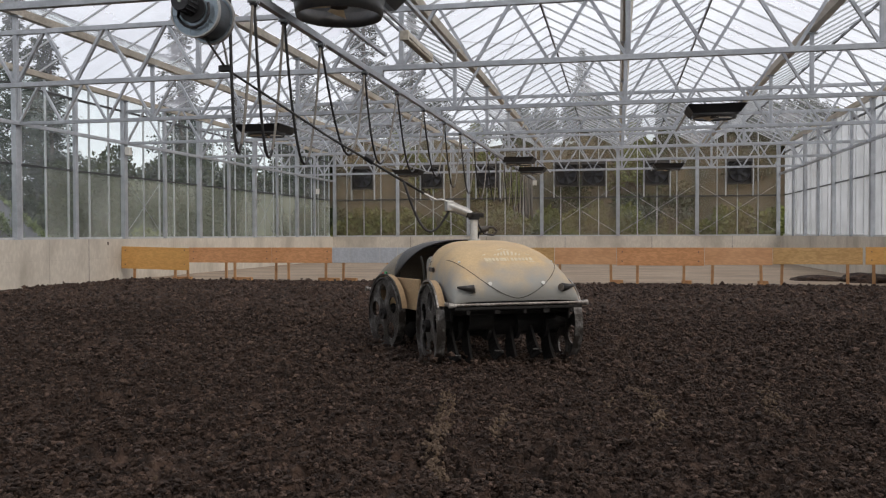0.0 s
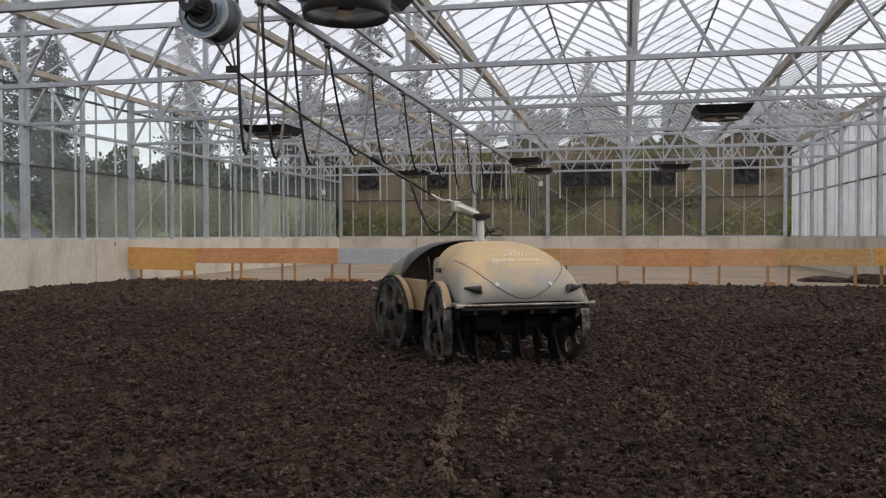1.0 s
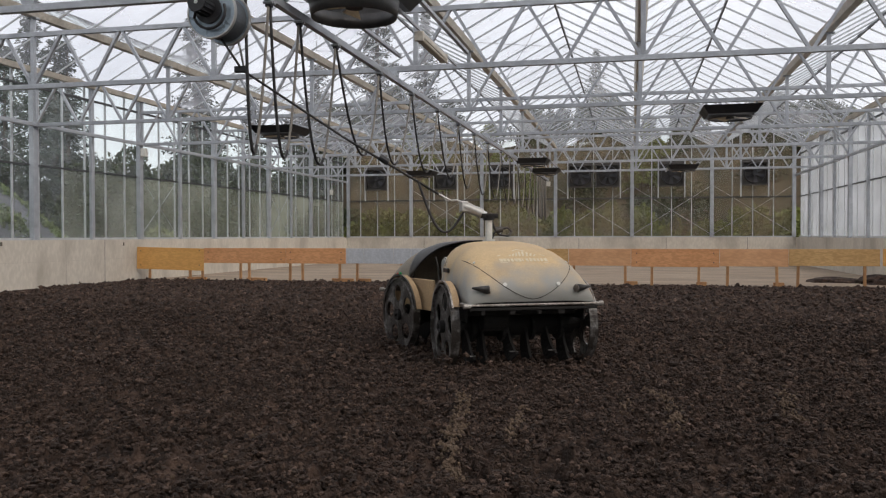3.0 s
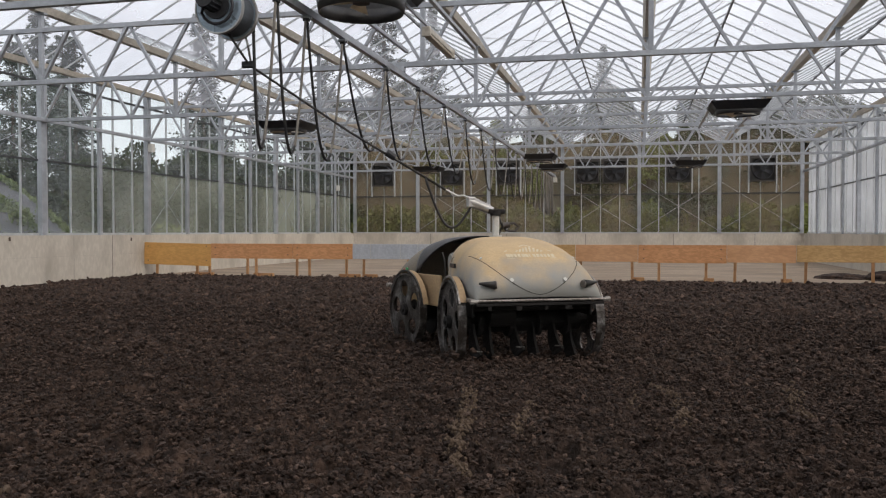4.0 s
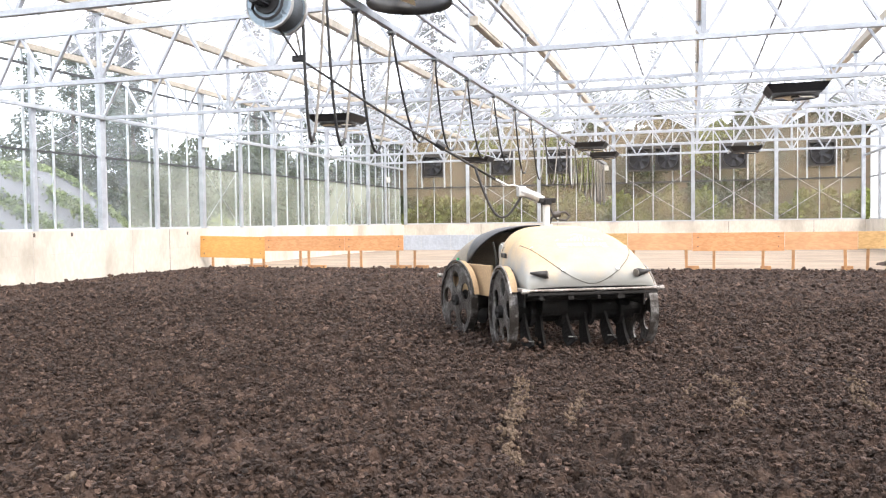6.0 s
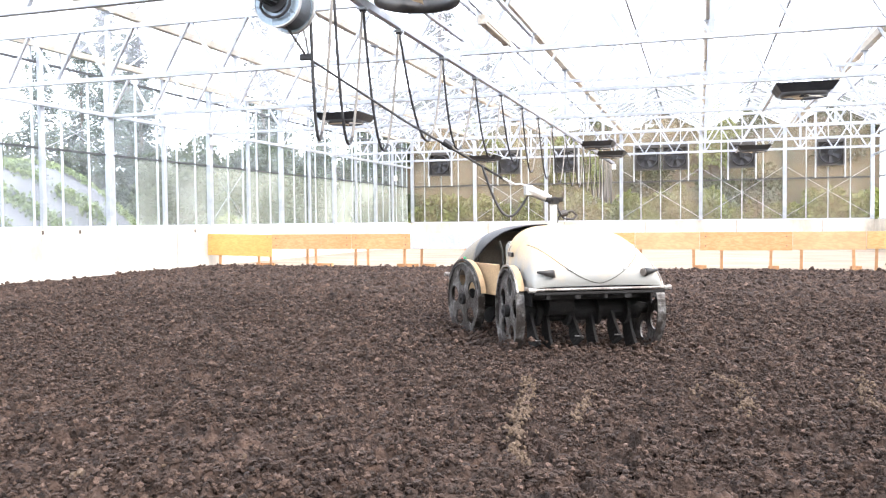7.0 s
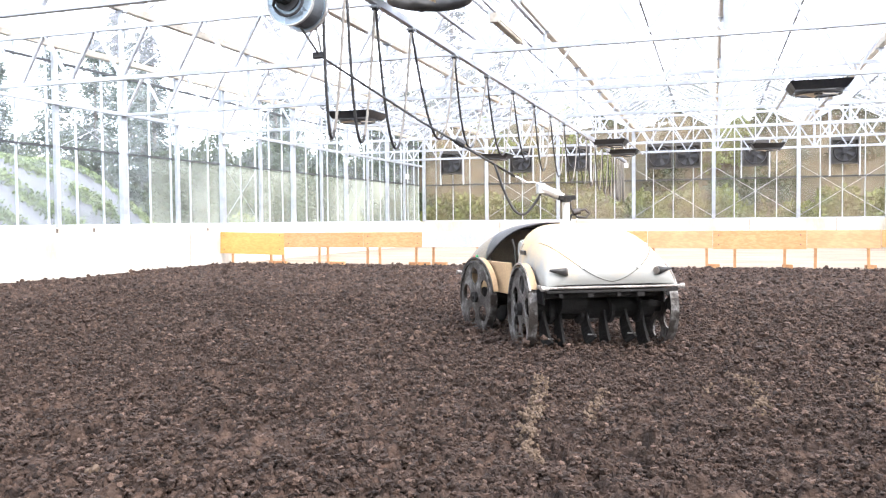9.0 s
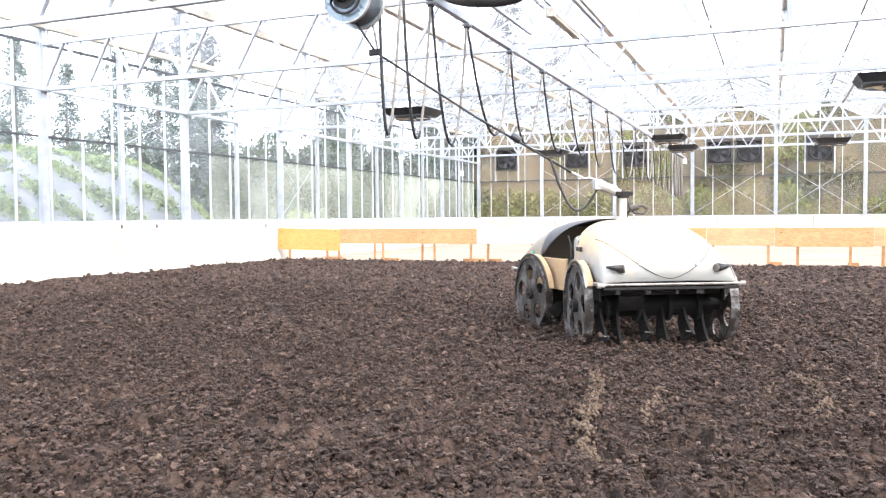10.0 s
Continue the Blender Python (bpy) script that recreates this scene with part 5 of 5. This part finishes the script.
# strips of young plants on the embankment
random.seed(5)
quads = []
for row in range(10):
    for k in range(8, 20):
        x0, y0 = -14.0 - row * 0.95, -8 + k * 1.75 + (row % 3) * 0.55
        ln = random.uniform(1.0, 1.5)
        for _ in range(820):
            f = random.random() * ln
            x = x0 + f * 0.5 + random.gauss(0, 0.13)
            y = y0 + f * 0.86 + random.gauss(0, 0.14)
            z = float(mound_h(np.array(x), np.array(y)))
            if z < -0.3 or x > -13.75:
                continue
            quads.append(((x, y, z + random.uniform(0, 0.10)), random.uniform(0.05, 0.11), (random.uniform(-1, 1), random.uniform(-1, 1), random.uniform(0.1, 1.0)), random.uniform(0.025, 0.05)))
hm = leaf_mesh("ground_plants", quads)
hm.materials.append(HERB)
tagged(new("ground_plants", hm), "strips of low green plants on the fabric-covered slope", "plants", "", "stuff")

# ---- small marks on the bed ----
DRY = mat("dry_pale_crumbs", (0.150, 0.102, 0.068), 0.95, 0, (0.10, 0.069, 0.047), 20, fine_scale=90, bump=0.5)


def crumbs(name, spots, material, label, lift=0.03):
    b = B()
    for x, y, r in spots:
        z = float(soil_height(np.array([x]), np.array([y]))[0])
        m = Matrix.LocRotScale((x, y, z + r * 0.5 + lift), Euler((random.uniform(0, 6), random.uniform(0, 6), random.uniform(0, 6))), (r * random.uniform(0.8, 1.4), r * random.uniform(0.7, 1.1), r * random.uniform(0.5, 0.9)))
        vs = bmesh.ops.create_icosphere(b, subdivisions=1, radius=1, matrix=m)["verts"]
        for v in vs:
            v.co += Vector((random.uniform(-1, 1), random.uniform(-1, 1), random.uniform(-1, 1))) * r * 0.28
    return tagged(obj(name, b, material), label, "soil crumbs", "", "stuff")


random.seed(21)
spots = []
for line, n in (([(-0.78, 3.69), (-0.93, 4.15), (-0.95, 4.5), (-1.02, 4.9), (-1.10, 5.55)], 330), ([(0.09, 6.2), (0.22, 5.75), (0.28, 5.2), (0.22, 4.8)], 120), ([(1.03, 6.2), (0.96, 5.5), (0.98, 5.1)], 120),
                ([(-0.64, 4.5), (-0.68, 5.2)], 110), ([(-0.02, 5.5), (-0.03, 5.2)], 16)):
    for (xa, ya), (xb, yb) in zip(line, line[1:]):
        for _ in range(n):
            f = random.random()
            spots.append((xa + (xb - xa) * f + 0.02 * math.sin(f * 23) + random.gauss(0, 0.018), ya + (yb - ya) * f, random.uniform(0.005, 0.013)))
crumbs("dry_streak", spots, DRY, "pale dried crumbs in streaks where the wheels passed", 0.045)
pale = [(-2.06, 4.22, 0.026), (-2.03, 4.22, 0.02), (-2.68, 3.0, 0.03), (-2.65, 3.02, 0.022)] + [(random.uniform(-6, 3.5), random.uniform(3, 11), random.uniform(0.006, 0.014)) for _ in range(150)]
crumbs("pale_lumps", pale, DRY, "scattered pale dried lumps on the bed")


def crumb_material():
    m = bpy.data.materials.new("sludge_crumbs")
    m.use_nodes = True
    n, l = m.node_tree.nodes, m.node_tree.links
    b = n["Principled BSDF"]
    geo = n.new("ShaderNodeNewGeometry")
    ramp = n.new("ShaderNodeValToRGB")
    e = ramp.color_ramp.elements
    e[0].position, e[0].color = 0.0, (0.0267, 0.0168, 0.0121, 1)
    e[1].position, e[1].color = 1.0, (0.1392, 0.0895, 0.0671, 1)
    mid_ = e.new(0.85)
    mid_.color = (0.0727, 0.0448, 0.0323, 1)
    l.new(geo.outputs["Random Per Island"], ramp.inputs[0])
    co = n.new("ShaderNodeTexCoord")
    no = n.new("ShaderNodeTexNoise")
    no.inputs["Scale"].default_value, no.inputs["Detail"].default_value = 95, 9
    l.new(co.outputs["Object"], no.inputs["Vector"])
    mr = n.new("ShaderNodeMapRange")
    mr.inputs[3].default_value, mr.inputs[4].default_value = 0.55, 1.45
    l.new(no.outputs[0], mr.inputs[0])
    hs = n.new("ShaderNodeHueSaturation")
    l.new(mr.outputs[0], hs.inputs["Value"])
    l.new(ramp.outputs[0], hs.inputs["Color"])
    l.new(hs.outputs[0], b.inputs["Base Color"])
    b.inputs["Roughness"].default_value = 0.8
    b.inputs["Specular IOR Level"].default_value = 0.3
    bp = n.new("ShaderNodeBump")
    bp.inputs["Strength"].default_value, bp.inputs["Distance"].default_value = 1.0, 0.022
    l.new(no.outputs[0], bp.inputs["Height"])
    l.new(bp.outputs[0], b.inputs["Normal"])
    return m


CRUMB = crumb_material()


def crumb_field(name, n, x0, x1, y0, y1, r0, r1, seed, heap=0, spread=0.03):
    """Many small broken lumps on the bed, in one mesh; with heap, every clod is a pile of that many crumbs."""
    rng = np.random.RandomState(seed)
    tmp = B()
    bmesh.ops.create_icosphere(tmp, subdivisions=1, radius=1)
    base = np.array([v.co[:] for v in tmp.verts])
    faces = np.array([[v.index for v in f.verts] for f in tmp.faces])
    tmp.free()
    y = y0 + (y1 - y0) * rng.rand(n)
    x = x0 + (x1 - x0) * rng.rand(n)
    keep = (x > -1.32 * y) & (x < 0.36 * y) & (np.hypot(x, y) > 2.9)
    x, y = x[keep], y[keep]
    lift = np.zeros(len(x))
    if heap:
        wide = spread * (0.5 + 1.1 * rng.rand(len(x)))
        x, y, wide = np.repeat(x, heap), np.repeat(y, heap), np.repeat(wide, heap)
        dx, dy = rng.randn(2, len(x)) * wide
        lift = np.maximum(0, 1.6 * wide - 0.8 * np.hypot(dx, dy)) * rng.rand(len(x)) ** 0.5
        x, y = x + dx, y + dy
    n = len(x)
    r = r0 + (r1 - r0) * rng.rand(n) ** 2.2
    z = soil_height(x, y)
    a = rng.rand(n) * 6.283
    co = base[None] * (1 + 0.75 * (rng.rand(n, len(base), 1) - 0.5)) + 0.6 * (rng.rand(n, len(base), 3) - 0.5)
    co = co * (np.array([1.15, 0.85, 0.75]) * (0.8 + 0.4 * rng.rand(n, 1, 3)))
    ca, sa = np.cos(a)[:, None], np.sin(a)[:, None]
    cx, cy = co[..., 0] * ca - co[..., 1] * sa, co[..., 0] * sa + co[..., 1] * ca
    out = np.stack([cx * r[:, None] + x[:, None], cy * r[:, None] + y[:, None], co[..., 2] * r[:, None] + (z + r * 0.25 + lift)[:, None]], -1).reshape(-1, 3)
    q = (faces[None] + (np.arange(n) * len(base))[:, None, None]).reshape(-1, 3)
    me = bpy.data.meshes.new(name)
    me.vertices.add(len(out))
    me.vertices.foreach_set("co", out.ravel())
    me.loops.add(q.size)
    me.loops.foreach_set("vertex_index", q.ravel().astype(np.int32))
    me.polygons.add(len(q))
    me.polygons.foreach_set("loop_start", np.arange(0, q.size, 3, dtype=np.int32))
    me.update(calc_edges=True)
    me.shade_flat()
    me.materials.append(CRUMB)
    o = new(name, me)
    o.parent = bed
    o["kind"] = "stuff"
    return o


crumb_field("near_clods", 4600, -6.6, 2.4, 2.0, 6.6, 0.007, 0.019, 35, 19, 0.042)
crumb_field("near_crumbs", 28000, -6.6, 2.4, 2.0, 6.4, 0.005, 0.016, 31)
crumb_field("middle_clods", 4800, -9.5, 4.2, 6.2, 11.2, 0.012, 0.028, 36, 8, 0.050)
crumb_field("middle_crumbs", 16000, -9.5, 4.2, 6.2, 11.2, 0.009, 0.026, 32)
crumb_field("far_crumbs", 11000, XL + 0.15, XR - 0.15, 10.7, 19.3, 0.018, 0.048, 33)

# dark heaps of sludge left behind the board fence
for x, y, sx, sy, sz in ((5.85, 21.4, 0.6, 0.6, 0.22), (4.9, 22.0, 0.7, 0.5, 0.12)):
    b = B()
    bmesh.ops.create_icosphere(b, subdivisions=4, radius=1)
    for v in b.verts:
        p = v.co.copy()
        v.co = Vector((p.x * sx, p.y * sy, max(-0.05, p.z * sz))) * (1 + 0.25 * noise.noise(p * 2.5 + Vector((x, y, 0))))
    o = obj("sludge_mound", b, SOIL, None, "", True)
    o.location = (x, y, -0.06)
    tagged(o, "dark low heap of sludge on the floor behind the fence", "heap", "heaps behind the fence")
